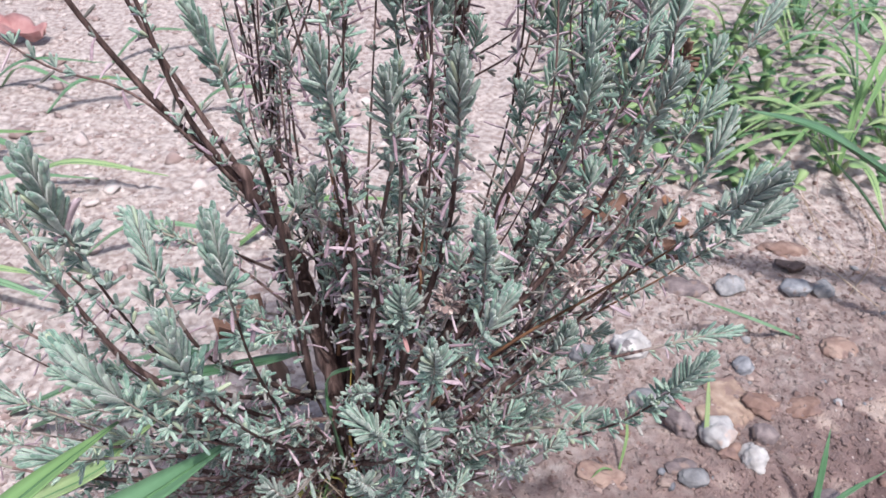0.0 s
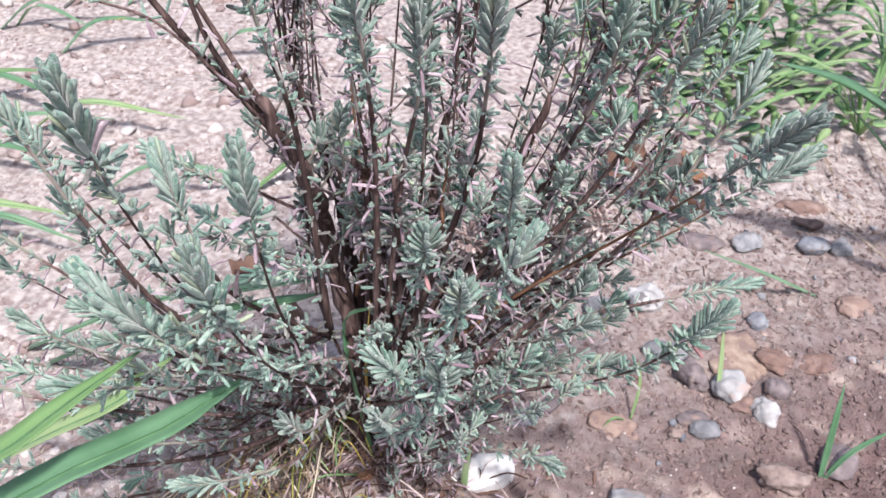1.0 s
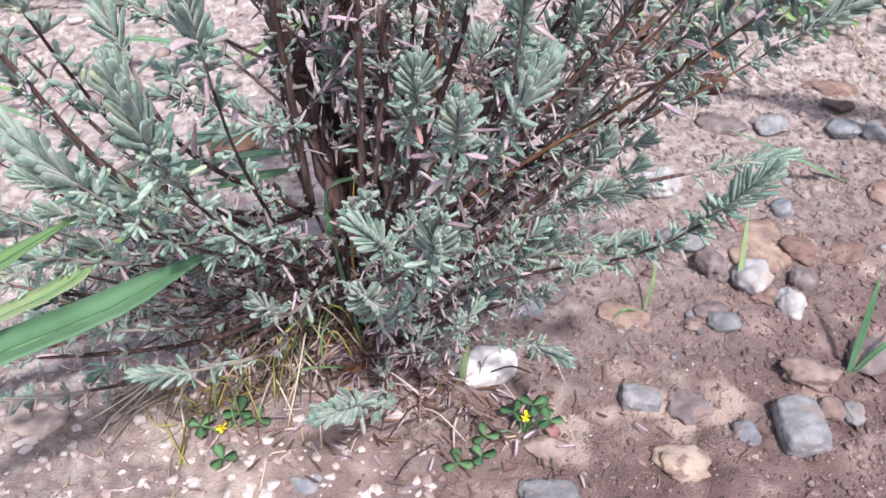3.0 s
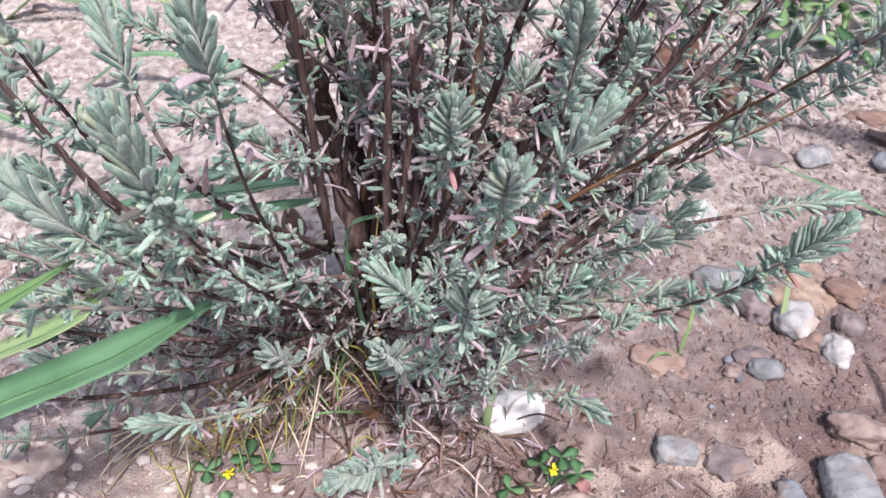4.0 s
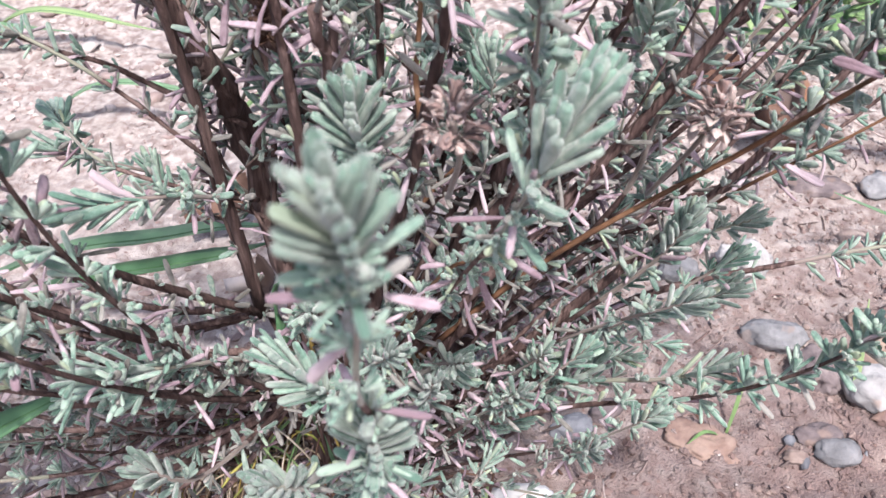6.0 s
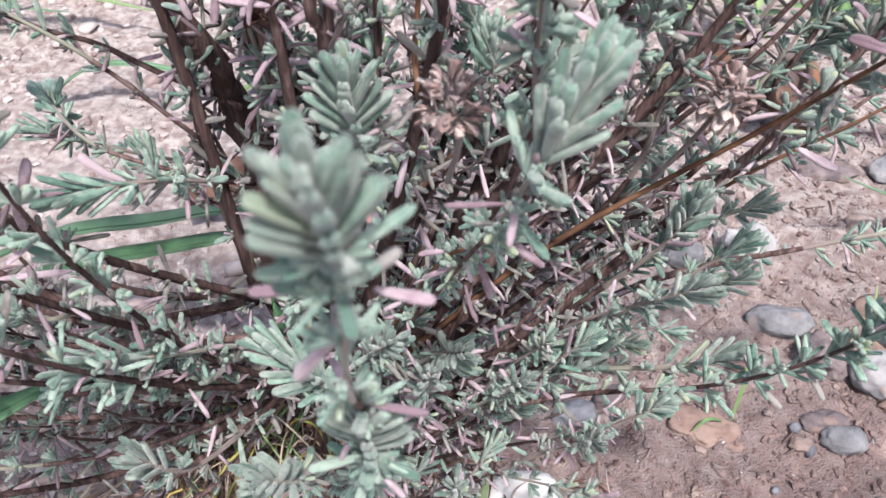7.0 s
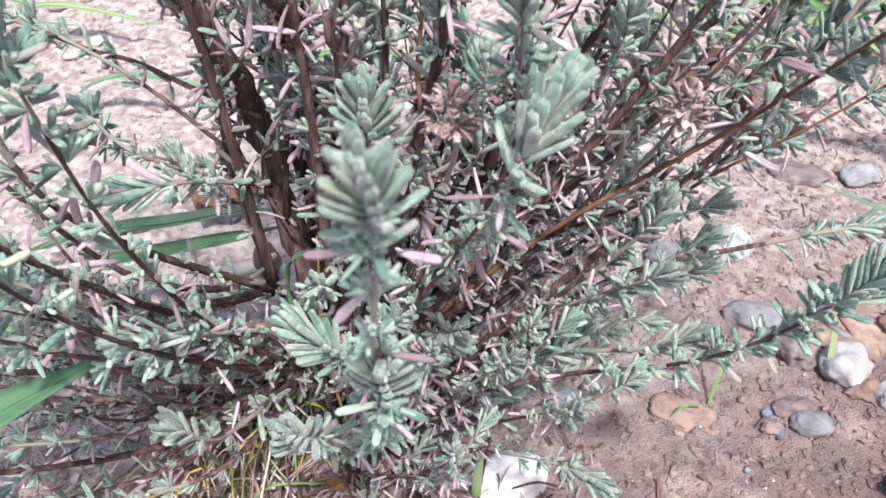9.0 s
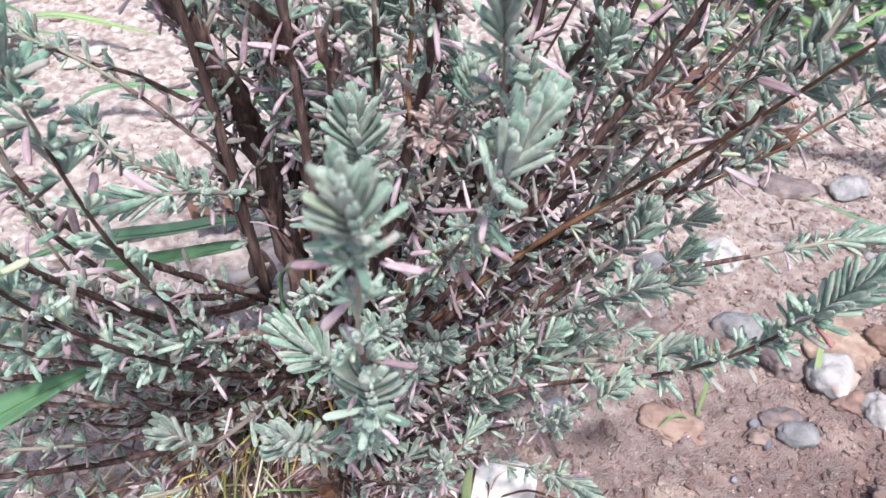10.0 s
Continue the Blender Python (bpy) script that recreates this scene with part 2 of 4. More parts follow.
def tube(points, radii, sides=7, wobble=0.0):
    """A closed tube along points."""
    pts = np.asarray(points, float)
    vs, fs = [], []
    up = np.array([0.31, 0.17, 0.93])
    for k, p in enumerate(pts):
        d = pts[min(k + 1, len(pts) - 1)] - pts[max(k - 1, 0)]
        m = frame_of(d, up)
        for j in range(sides):
            a = 2 * math.pi * j / sides
            r = radii[k] * (1 + wobble * rng.uniform(-1, 1))
            vs.append(p + m[:, 0] * math.cos(a) * r + m[:, 2] * math.sin(a) * r)
    for k in range(len(pts) - 1):
        for j in range(sides):
            b = (j + 1) % sides
            fs.append((k * sides + j, k * sides + b, (k + 1) * sides + b, (k + 1) * sides + j))
    fs.append(tuple(range(sides))[::-1])
    fs.append(tuple((len(pts) - 1) * sides + j for j in range(sides)))
    return np.array(vs), fs


def curve(points, n):
    """n places on a smooth line through the points."""
    p = np.asarray(points, float)
    if len(p) == 2:
        p = np.array([p[0], (p[0] + p[1]) / 2, p[1]])
    e = np.vstack([2 * p[0] - p[1], p, 2 * p[-1] - p[-2]])
    seg = np.linspace(0, len(p) - 1 - 1e-6, n)
    out = []
    for s in seg:
        k, u = int(s), s - int(s)
        a, b, c, d = e[k:k + 4]
        out.append(0.5 * (2 * b + (c - a) * u + (2 * a - 5 * b + 4 * c - d) * u * u + (3 * b - a - 3 * c + d) * u ** 3))
    return np.array(out)


def leaf_shape(curl, twist=0.0, fine=True):
    """A narrow, thick lavender leaf with rolled margins, 1 long and 1 wide: rests on y, its upper side to +z."""
    if fine:
        sec = [(-0.5, -0.10), (-0.36, 0.16), (-0.07, 0.02), (0.07, 0.02), (0.36, 0.16), (0.5, -0.10), (0.22, -0.24), (-0.22, -0.24)]
        rows = [(0.0, 0.34, 0.8), (0.10, 0.55, 0.9), (0.35, 0.80, 1.0), (0.68, 1.0, 1.0), (0.90, 0.88, 0.95), (0.97, 0.60, 0.7), (1.0, 0.16, 0.2)]
    elif fine is None:
        sec = [(-0.5, -0.04), (-0.24, 0.17), (0.24, 0.17), (0.5, -0.04), (0.0, -0.24)]
        rows = [(0.0, 0.42, 0.8), (0.40, 0.88, 1.0), (0.80, 1.0, 1.0), (0.96, 0.72, 0.8), (1.0, 0.26, 0.3)]
    else:
        sec = [(-0.5, -0.08), (-0.30, 0.15), (0.0, 0.03), (0.30, 0.15), (0.5, -0.08), (0.0, -0.24)]
        rows = [(0.0, 0.36, 0.8), (0.30, 0.80, 1.0), (0.74, 1.0, 1.0), (0.93, 0.80, 0.9), (1.0, 0.28, 0.3)]
    vs, fs = [], []
    for s, w, h in rows:
        a = twist * s
        for x, z in sec:
            x, z = x * w, z * h
            x, z = x * math.cos(a) - z * math.sin(a), x * math.sin(a) + z * math.cos(a)
            vs.append((x, s, z, curl * s * s))
    ns = len(sec)
    for k in range(len(rows) - 1):
        for j in range(ns):
            b = (j + 1) % ns
            fs.append((k * ns + j, (k + 1) * ns + j, (k + 1) * ns + b, k * ns + b))
    fs.append(tuple((len(rows) - 1) * ns + j for j in range(ns)))
    return np.array(vs), fs


BENDS = [(0.0, 0.0), (-0.06, 0.10), (0.06, -0.10), (-0.40, 0.4), (-0.18, 0.8)]
SHAPES = [leaf_shape(*q, fine=False) for q in BENDS]
FINE = [leaf_shape(*q) for q in BENDS]
LIGHT = [leaf_shape(*q, fine=None) for q in BENDS]


def leaf_verts(shape, length, width, shapes=SHAPES):
    v = shapes[shape][0]
    return np.stack([v[:, 0] * width, v[:, 1] * length, v[:, 2] * width * 1.55 + v[:, 3] * length], 1)


LEAF_MESH = {}


def leaf_mesh(shape, kind):
    """Shared leaf mesh, 1 cm long; kind 0 sage, 1 old, 2 pale."""
    if (shape, kind) not in LEAF_MESH:
        me = bpy.data.meshes.new("leaf")
        me.from_pydata(leaf_verts(shape, 0.01, 0.0018, FINE).tolist(), [], FINE[shape][1])
        me.materials.append((LEAF, OLD, YOUNG, DULL)[kind])
        me.polygons.foreach_set("use_smooth", [True] * len(me.polygons))
        LEAF_MESH[(shape, kind)] = me
    return LEAF_MESH[(shape, kind)]


def put_leaf(foliage, place, axis, up, length, width, kind, parent, simple=False):
    """One leaf, into the joined foliage or, with a parent, as an object of its own."""
    shape = int(rng.choice((0, 0, 1, 2))) if kind != 1 else int(rng.integers(2, 5))
    m = frame_of(axis, np.asarray(up) + 1e-3)
    roll = rng.normal(0, 0.12)
    s, n = m[:, 0] * math.cos(roll) + m[:, 2] * math.sin(roll), m[:, 2] * math.cos(roll) - m[:, 0] * math.sin(roll)
    m = np.stack([s, m[:, 1], n], 1)
    if parent is None:
        plain = LIGHT if kind in (1, 3) or simple else SHAPES
        foliage.add(leaf_verts(shape, length, width, plain) @ m.T + place, plain[shape][1], kind)
    else:
        ob = new("leaf", leaf_mesh(shape, kind))
        ob.matrix_basis = Matrix.Translation(place) @ Matrix(m.tolist()).to_4x4() @ Matrix.Diagonal((width / 0.0018, length / 0.01, width / 0.0018, 1))
        ob.parent = parent


def cluster(foliage, p, heart, size, count, faded=0.0):
    """A tuft of short blunt leaves in crossed pairs round the way heart."""
    hm = frame_of(heart, (0.1, 0.2, 1))
    turn = rng.uniform(0, 6.28)
    for k in range(count):
        rank = k // 2
        b = turn + (k % 2) * math.pi + rank * 1.45 + rng.normal(0, 0.16)
        open_ = radians(8 + 13 * rank + rng.normal(0, 5))
        way = hm[:, 1] * math.cos(open_) + (hm[:, 0] * math.cos(b) + hm[:, 2] * math.sin(b)) * math.sin(open_)
        if rng.random() < faded:
            kind = int(rng.choice((3, 3, 3, 1)))
        else:
            kind = int(rng.choice((0, 0, 0, 0, 0, 0, 0, 0, 0, 0, 0, 2)))
        put_leaf(foliage, p, way, heart, size * min(0.0078, 0.0048 + 0.0009 * rank) * rng.uniform(0.8, 1.2), size * 0.00165 * rng.uniform(0.85, 1.15), kind, None, True)


def shoot(shrub, points, leafy=0.03, size=1.0, wide=1.0, single=False, pitch=1.0, fade=1.0, tufts=0.8, old=0.5, thick=1.0, bare=0.0, label="", wood=None, reach=1.0, woolly=0.05, turned=None, flare=25, full=0.25, run=0.028):
    """A leafy stem: points run from its tip to its root. leafy: length of the dense tip; further down the nodes carry tufts.
    reach: the share of the stem that carries leaves. turned: the turn of its first leaf pair. flare: how far the lowest dense leaves spread."""
    line = curve(points, 26)
    first = np.linalg.norm(line[1] - line[0])
    line[0] = line[0] + (line[1] - line[0]) * min(0.92, 0.0072 * size / first)
    seg = np.linalg.norm(np.diff(line, axis=0), axis=1)
    along = np.concatenate([[0], np.cumsum(seg)])
    total = along[-1]
    radii = [thick * (0.0006 + 0.0022 * min(1.0, a / 0.30) ** 1.2) for a in along]
    v, f = tube(line, radii, 6, 0.08)
    # woolly near the tip, woody further down
    index = [0 if along[min(len(along) - 1, k // 6)] < woolly else 1 for k in range(len(f))]
    stem = child(mesh_ob("shoot", v.tolist(), f, [STEM, wood or BARK], index), shrub, label)
    foliage = Soup()
    own = stem if single else None
    spin, a = rng.uniform(0, 6.28) if turned is None else turned, bare
    dense = leafy * size * 0.80

    def at_(q):
        k = min(int(np.searchsorted(along, q, side="right")) - 1, len(along) - 2)
        u = min(1.0, max(0.0, (q - along[k]) / (along[k + 1] - along[k])))
        return line[k] * (1 - u) + line[k + 1] * u

    while a < total * reach:
        p = at_(a)
        back = at_(max(0.0, a - 0.004)) - at_(min(total, a + 0.004))
        m = frame_of(back, (0.2, -0.7, 0.68))
        axis = m[:, 1]
        if a < dense:
            u = a / dense
            tilt = radians(5 + 1.25 * flare * u ** 0.8 + rng.normal(0, 4.5))
            length = size * (0.0082 + 0.0028 * math.sin(math.pi * min(0.56, u * 0.55 + 0.08))) * (0.62 + 0.38 * min(1.0, u / 0.16)) * rng.uniform(0.88, 1.10)
            for side in (0, 1):
                ang = spin + side * math.pi + rng.normal(0, 0.07)
                out = m[:, 0] * math.cos(ang) + m[:, 2] * math.sin(ang)
                way = axis * math.cos(tilt) + out * math.sin(tilt)
                kind = 1 if u > 0.9 and rng.random() < 0.08 else (2 if rng.random() < 0.03 else 0)
                put_leaf(foliage, p + out * 0.0005, way, axis, length, size * wide * (0.0018 + 0.0006 * min(1.0, u * 2.5)) * rng.uniform(0.90, 1.10), kind, own, size < 0.8)
            spin += math.pi / 2 + rng.normal(0, 0.07)
            a += pitch * size * 0.0021 * (0.70 + 0.55 * u)
        else:
            far = (a - dense) / max(0.02, total - dense)
            close = 1.0 - min(1.0, (a - dense) / 0.018)
            rich = full * max(0.0, 1.0 - (a - dense) / run) if full > 0.3 else full
            for side in (0, 1):
                ang = spin + side * math.pi + rng.normal(0, 0.2)
                out = m[:, 0] * math.cos(ang) + m[:, 2] * math.sin(ang)
                if rng.random() < tufts * (1 - 0.5 * far) * (1.0 if a - dense < run + 0.012 else 0.80):
                    faded = min(1.0, fade * (0.05 + 0.75 * far))
                    cluster(foliage, p + out * 0.0010, axis * 0.75 + out * 0.70, size * rng.uniform(0.68, 1.02) * (1 - 0.25 * faded), int(rng.integers(4, 9)), faded)
                if rng.random() < rich + 0.5 * close:
                    tilt = radians(rng.uniform(48, 82))
                    put_leaf(foliage, p + out * 0.0008, axis * math.cos(tilt) + out * math.sin(tilt), axis, size * rng.uniform(0.0065, 0.0095), size * wide * 0.0021, 0 if rng.random() < 0.8 - 0.5 * far else 3, None)
                elif rng.random() < 0.70 * old:
                    way = out * 0.85 + axis * rng.uniform(-0.6, 0.5) + np.array([*rng.normal(0, 0.22, 2), rng.uniform(-0.7, 0.05)])
                    put_leaf(foliage, p + out * 0.001, way, axis, min(1.0, size * 1.1) * rng.uniform(0.0065, 0.0105), 0.0015 * rng.uniform(0.8, 1.15), 1 if rng.random() < 0.85 else 3, None)
            spin += math.pi / 2 + rng.normal(0, 0.12)
            a += (0.0088 - 0.0046 * close) * rng.uniform(0.8, 1.25) * min(1.0, size * 1.1) * (1.15 - 0.6 * rich)
    if foliage.n:
        child(foliage.make("foliage", [LEAF, OLD, YOUNG, DULL]), stem, kind="stuff")
    return stem


def ribbon(points, widths, fold=0.25, thick=0.0004, n=14, up=(0, 0, 1)):
    """A folded blade along points with a thickness of its own."""
    line = curve(points, n)
    w = np.interp(np.linspace(0, 1, n), np.linspace(0, 1, len(widths)), widths)
    vs, fs = [], []
    for k, p in enumerate(line):
        d = line[min(k + 1, n - 1)] - line[max(k - 1, 0)]
        m = frame_of(d, up)
        for x, z in ((-0.5, fold * 0.5), (-0.25, fold * 0.18), (0, 0), (0.25, fold * 0.18), (0.5, fold * 0.5)):
            vs.append(p + m[:, 0] * x * w[k] + m[:, 2] * z * w[k])
        for x, z in ((0.5, fold * 0.5), (0.25, fold * 0.18), (0, 0), (-0.25, fold * 0.18), (-0.5, fold * 0.5)):
            vs.append(p + m[:, 0] * x * w[k] + m[:, 2] * (z * w[k] - thick))
    for k in range(n - 1):
        for j in range(10):
            b = (j + 1) % 10
            fs.append((k * 10 + j, (k + 1) * 10 + j, (k + 1) * 10 + b, k * 10 + b))
    fs.append(tuple(range(10)))
    fs.append(tuple((n - 1) * 10 + j for j in range(10))[::-1])
    return np.array(vs), fs


def ico(level):
    bm = bmesh.new()
    bmesh.ops.create_icosphere(bm, subdivisions=level, radius=1.0)
    v = np.array([q.co[:] for q in bm.verts])
    f = [tuple(q.index for q in p.verts) for p in bm.faces]
    bm.free()
    return v, f


ICO1, ICO3 = ico(1), ico(4)
OCTA = (np.array([(1, 0, 0), (-1, 0, 0), (0, 1, 0), (0, -1, 0), (0, 0, 1), (0, 0, -1)], float), [(0, 2, 4), (2, 1, 4), (1, 3, 4), (3, 0, 4), (2, 0, 5), (1, 2, 5), (3, 1, 5), (0, 3, 5)])


def pebble(x, y, size, kind, turn=0.0, boxy=0.0, sink=0.3, name="pebble", label="", rough=0.10, group="pebbles on the soil", tilt=(0.0, 0.0)):
    """A stone half sunk in the soil. size: length, width and height; boxy: 0 a rounded pebble, 1 a squared block."""
    v, f = ICO3
    size = (size[0] * 0.80, size[1] * 0.80, size[2] * 0.75)
    rough = rough * 1.7
    d = v / np.max(np.abs(v), axis=1, keepdims=True)
    out = v * (1 - boxy * 0.75) + d * boxy * 0.75 * 0.86
    for _ in range(int(9 - 6 * boxy)):
        n_ = rng.normal(0, 1, 3)
        n_ /= np.linalg.norm(n_)
        over = np.maximum(0.0, out @ n_ - rng.uniform(0.70, 0.88) * (1 + 0.30 * boxy))
        out = out - over[:, None] * n_ * 0.9
    shift = rng.uniform(-50, 50, 3)
    disp = np.array([noise.fractal(Vector(p * 1.6 + shift), 0.8, 2.1, 5) for p in v])
    cut = np.array([noise.noise(Vector(p * 0.7 - shift)) for p in v])
    out = out * (1 + rough * disp + rough * 1.3 * cut)[:, None]
    ob = mesh_ob(name, (out * np.array(size) / 2).tolist(), f, [ROCK[kind]])
    ob.matrix_basis = pose(x, y, size[2] * (0.5 - sink), tilt[0], tilt[1], turn)
    return tagged(ob, label=label, category="stone", group=group)


# ---- ground ----
def spread(lo, hi, step, far):
    """Coordinates that are close together between lo and hi and run out to far."""
    c = list(np.arange(lo, hi + step / 2, step))
    s, grow = step, 1.16
    left, right = [lo], [hi]
    while right[-1] < far:
        s *= grow
        right.append(right[-1] + s)
        left.append(left[-1] - s)
    return left[:0:-1] + c + right[1:]


gx, gy = spread(-0.30, 0.60, 0.0034, 60), spread(0.30, 1.10, 0.0034, 60)


def height(x, y):
    h = 0.004 * noise.noise(Vector((x * 9, y * 9, 3))) + 0.0042 * noise.noise(Vector((x * 28, y * 28, 7))) + 0.0032 * noise.noise(Vector((x * 70, y * 70, 1))) + 0.0019 * noise.noise(Vector((x * 160, y * 160, 5)))
    mound = 0.035 * math.exp(-((x - 0.055) ** 2 / 0.0035 + (y - 0.50) ** 2 / 0.0035))
    return h + mound


gv = [(x, y, height(x, y)) for y in gy for x in gx]
nx = len(gx)
gf = [(j * nx + i, j * nx + i + 1, (j + 1) * nx + i + 1, (j + 1) * nx + i) for j in range(len(gy) - 1) for i in range(nx - 1)]
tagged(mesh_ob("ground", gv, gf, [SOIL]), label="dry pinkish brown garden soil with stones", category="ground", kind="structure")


def scatter(name, count, area, sizes, material, label, flat=0.7, smooth=False, uneven=0.28, patchy=None):
    soup = Soup()
    for _ in range(count):
        x, y = rng.uniform(area[0], area[1]), rng.uniform(area[2], area[3])
        if patchy is not None and noise.noise(Vector((x * 12, y * 12, 9))) + 0.5 * noise.noise(Vector((x * 40, y * 40, 4))) < rng.normal(patchy, 0.25):
            continue
        s = sizes[0] * (sizes[1] / sizes[0]) ** rng.random() ** 1.6
        v, f = ICO1 if s > 0.0042 else OCTA
        w = v * (1 + uneven * rng.normal(0, 1, (len(v), 1)).clip(-1, 1)) * np.array([1, rng.uniform(0.6, 1), flat * rng.uniform(0.6, 1)]) * s / 2
        a = rng.uniform(0, 6.28)
        r = np.array([[math.cos(a), -math.sin(a), 0], [math.sin(a), math.cos(a), 0], [0, 0, 1]])
        soup.add(w @ r.T + np.array([x, y, height(x, y) + s * 0.12]), f)
    return tagged(soup.make(name, [material], smooth=smooth), label=label, category="gravel", kind="stuff")


scatter("soil_crumbs", 9000, (0.09, 0.60, 0.38, 0.95), (0.0012, 0.0050), CRUMB, "small reddish crumbs of dry soil on the ground", 0.8, False, 0.45)
scatter("soil_crumbs", 17000, (0.09, 0.60, 0.38, 0.95), (0.0012, 0.0056), SOIL, "small brown crumbs of dry soil on the ground", 0.8, False, 0.45)
scatter("soil_clods", 420, (0.30, 0.62, 0.42, 0.95), (0.004, 0.010), SOIL, "larger brown clods of dry soil on the ground", 0.7, False, 0.42)
scatter("gravel", 21000, (-0.75, 0.12, 0.52, 1.6), (0.0022, 0.0075), GRAVEL, "pale pinkish gravel lying on the soil", 0.7, False, 0.45, -0.05)
scatter("pale_grit", 5200, (0.10, 0.75, 0.40, 1.15), (0.0009, 0.0036), GRAVEL, "tiny pale grit strewn over the soil", 0.6, True, 0.45, -0.05)
for kind, word in (("grey", "grey"), ("blue", "blue grey"), ("tan", "tan"), ("rust", "reddish")):
    scatter("small_stones", 55, (0.14, 0.70, 0.44, 1.05), (0.004, 0.011), ROCK[kind], "small " + word + " stones strewn over the soil", 0.65, True, 0.30)
scatter("pale_stones", 320, (-0.75, 0.05, 0.58, 1.6), (0.008, 0.026), GRAVEL, "loose pale stones scattered among the gravel", 0.6, True, 0.40)
scatter("fine_gravel", 3000, (-0.30, 0.11, 0.36, 0.62), (0.002, 0.009), GRAVEL, "fine pale gravel beneath the shrub")

# ---- stones ----
P_ = "purple"
pebble(0.130, 0.512, (0.056, 0.036, 0.034), "white_lit", 36, 0.35, 0.2, "stone", "bright white stone under the lavender branches")
pebble(0.222, 0.502, (0.033, 0.021, 0.018), "grey", -2, 0.8, 0.25, "stone", "flat squared grey stone on the soil", 0.05)
pebble(0.249, 0.500, (0.032, 0.026, 0.014), P_, 15, 0.3, 0.35, "stone", "dull purple grey stone flush with the soil", 0.16)
pebble(0.309, 0.490, (0.037, 0.046, 0.026), "grey", 8, 0.9, 0.22, "stone", "large squared grey block of stone", 0.05)
pebble(0.322, 0.528, (0.042, 0.024, 0.024), "tan", -14, 0.35, 0.22, "stone", "angular pale tan stone on soil", 0.18)
pebble(0.330, 0.508, (0.021, 0.023, 0.014), "tan", 0, 0.1, 0.35, "pebble", "round tan pebble beside the grey block")
pebble(0.342, 0.505, (0.016, 0.021, 0.014), "grey", 20, 0.5, 0.3, "pebble", "small wedge shaped grey pebble", 0.15)
pebble(0.279, 0.484, (0.022, 0.020, 0.015), "blue", 10, 0.2, 0.35, "pebble", "dark blue grey pebble on soil")
pebble(0.247, 0.460, (0.052, 0.040, 0.016), "yellow", -12, 0.3, 0.6, "stone", "sandy yellow stone sunk in the soil", 0.2)
pebble(0.302, 0.607, (0.033, 0.034, 0.027), "white", 15, 0.15, 0.3, "stone", "rounded white stone with a rusty foot")
pebble(0.309, 0.592, (0.026, 0.016, 0.014), "rust", 10, 0.3, 0.35, "pebble", "rusty orange stone chip on soil", 0.18)
pebble(0.322, 0.586, (0.028, 0.026, 0.023), "speckled", -20, 0.2, 0.25, "stone", "speckled black and white stone")
pebble(0.336, 0.610, (0.024, 0.022, 0.018), "purple", 0, 0.15, 0.3, "pebble", "brown and grey pebble on soil")
pebble(0.277, 0.616, (0.022, 0.030, 0.024), "purple", 20, 0.45, 0.3, "stone", "dark purple stone standing in the soil", 0.14)
pebble(0.271, 0.577, (0.028, 0.018, 0.014), "purple", 10, 0.1, 0.3, "pebble", "smooth dark purple pebble")
pebble(0.279, 0.567, (0.028, 0.018, 0.014), "grey", 12, 0.4, 0.25, "pebble", "flat light grey pebble on soil", 0.06)
pebble(0.260, 0.563, (0.014, 0.009, 0.008), "tan", 0, 0.1, 0.3, "pebble", "small pale pebble beside others")
pebble(0.216, 0.567, (0.044, 0.026, 0.012), "rust", -25, 0.3, 0.62, "stone", "tan stone sunk in the soil", 0.18)
pebble(0.157, 0.565, (0.028, 0.018, 0.016), "blue", 25, 0.2, 0.3, "pebble", "blue grey pebble at the edge of the shrub")
pebble(0.174, 0.579, (0.026, 0.014, 0.013), "purple", 40, 0.2, 0.3, "pebble", "purple blue pebble at the edge of the shrub")
pebble(0.250, 0.695, (0.036, 0.032, 0.028), "speckled", 10, 0.45, 0.25, "stone", "pale stone with dark spots", 0.16)
pebble(0.214, 0.686, (0.030, 0.024, 0.018), "grey", 20, 0.3, 0.3, "pebble", "grey pebble by the branch")
pebble(0.261, 0.640, (0.040, 0.026, 0.020), "grey", 0, 0.3, 0.35, "stone", "smooth grey stone behind the low branch")
pebble(0.336, 0.681, (0.022, 0.022, 0.016), "blue", 30, 0.3, 0.3, "pebble", "blue grey pebble on bare soil")
pebble(0.306, 0.782, (0.050, 0.034, 0.018), "purple", -10, 0.3, 0.4, "stone", "flat purple brown stone on soil", 0.16)
pebble(0.346, 0.784, (0.036, 0.026, 0.018), "grey", 20, 0.2, 0.3, "pebble", "light grey pebble on bare soil")
pebble(0.404, 0.785, (0.036, 0.026, 0.018), "blue", 5, 0.2, 0.3, "pebble", "blue grey pebble on bare soil")
pebble(0.426, 0.785, (0.030, 0.024, 0.016), "grey", 30, 0.2, 0.3, "pebble", "light grey pebble on bare soil")
pebble(0.417, 0.709, (0.040, 0.030, 0.014), "rust", 10, 0.3, 0.4, "stone", "reddish stone in the soil")
pebble(0.406, 0.846, (0.060, 0.036, 0.020), "rust", -8, 0.3, 0.55, "stone", "reddish tan stone with a dark underside", 0.16)
pebble(0.041, 0.440, (0.030, 0.036, 0.018), "blue", 20, 0.5, 0.3, "stone", "dark blue grey stone in the shade", 0.14)
pebble(0.087, 0.460, (0.040, 0.028, 0.016), "tan", 15, 0.4, 0.35, "stone", "pinkish tan stone near the shrub foot", 0.16)
pebble(-0.114, 0.456, (0.046, 0.034, 0.014), "tan", 0, 0.4, 0.6, "stone", "pale grey stone beneath a low branch", 0.16)
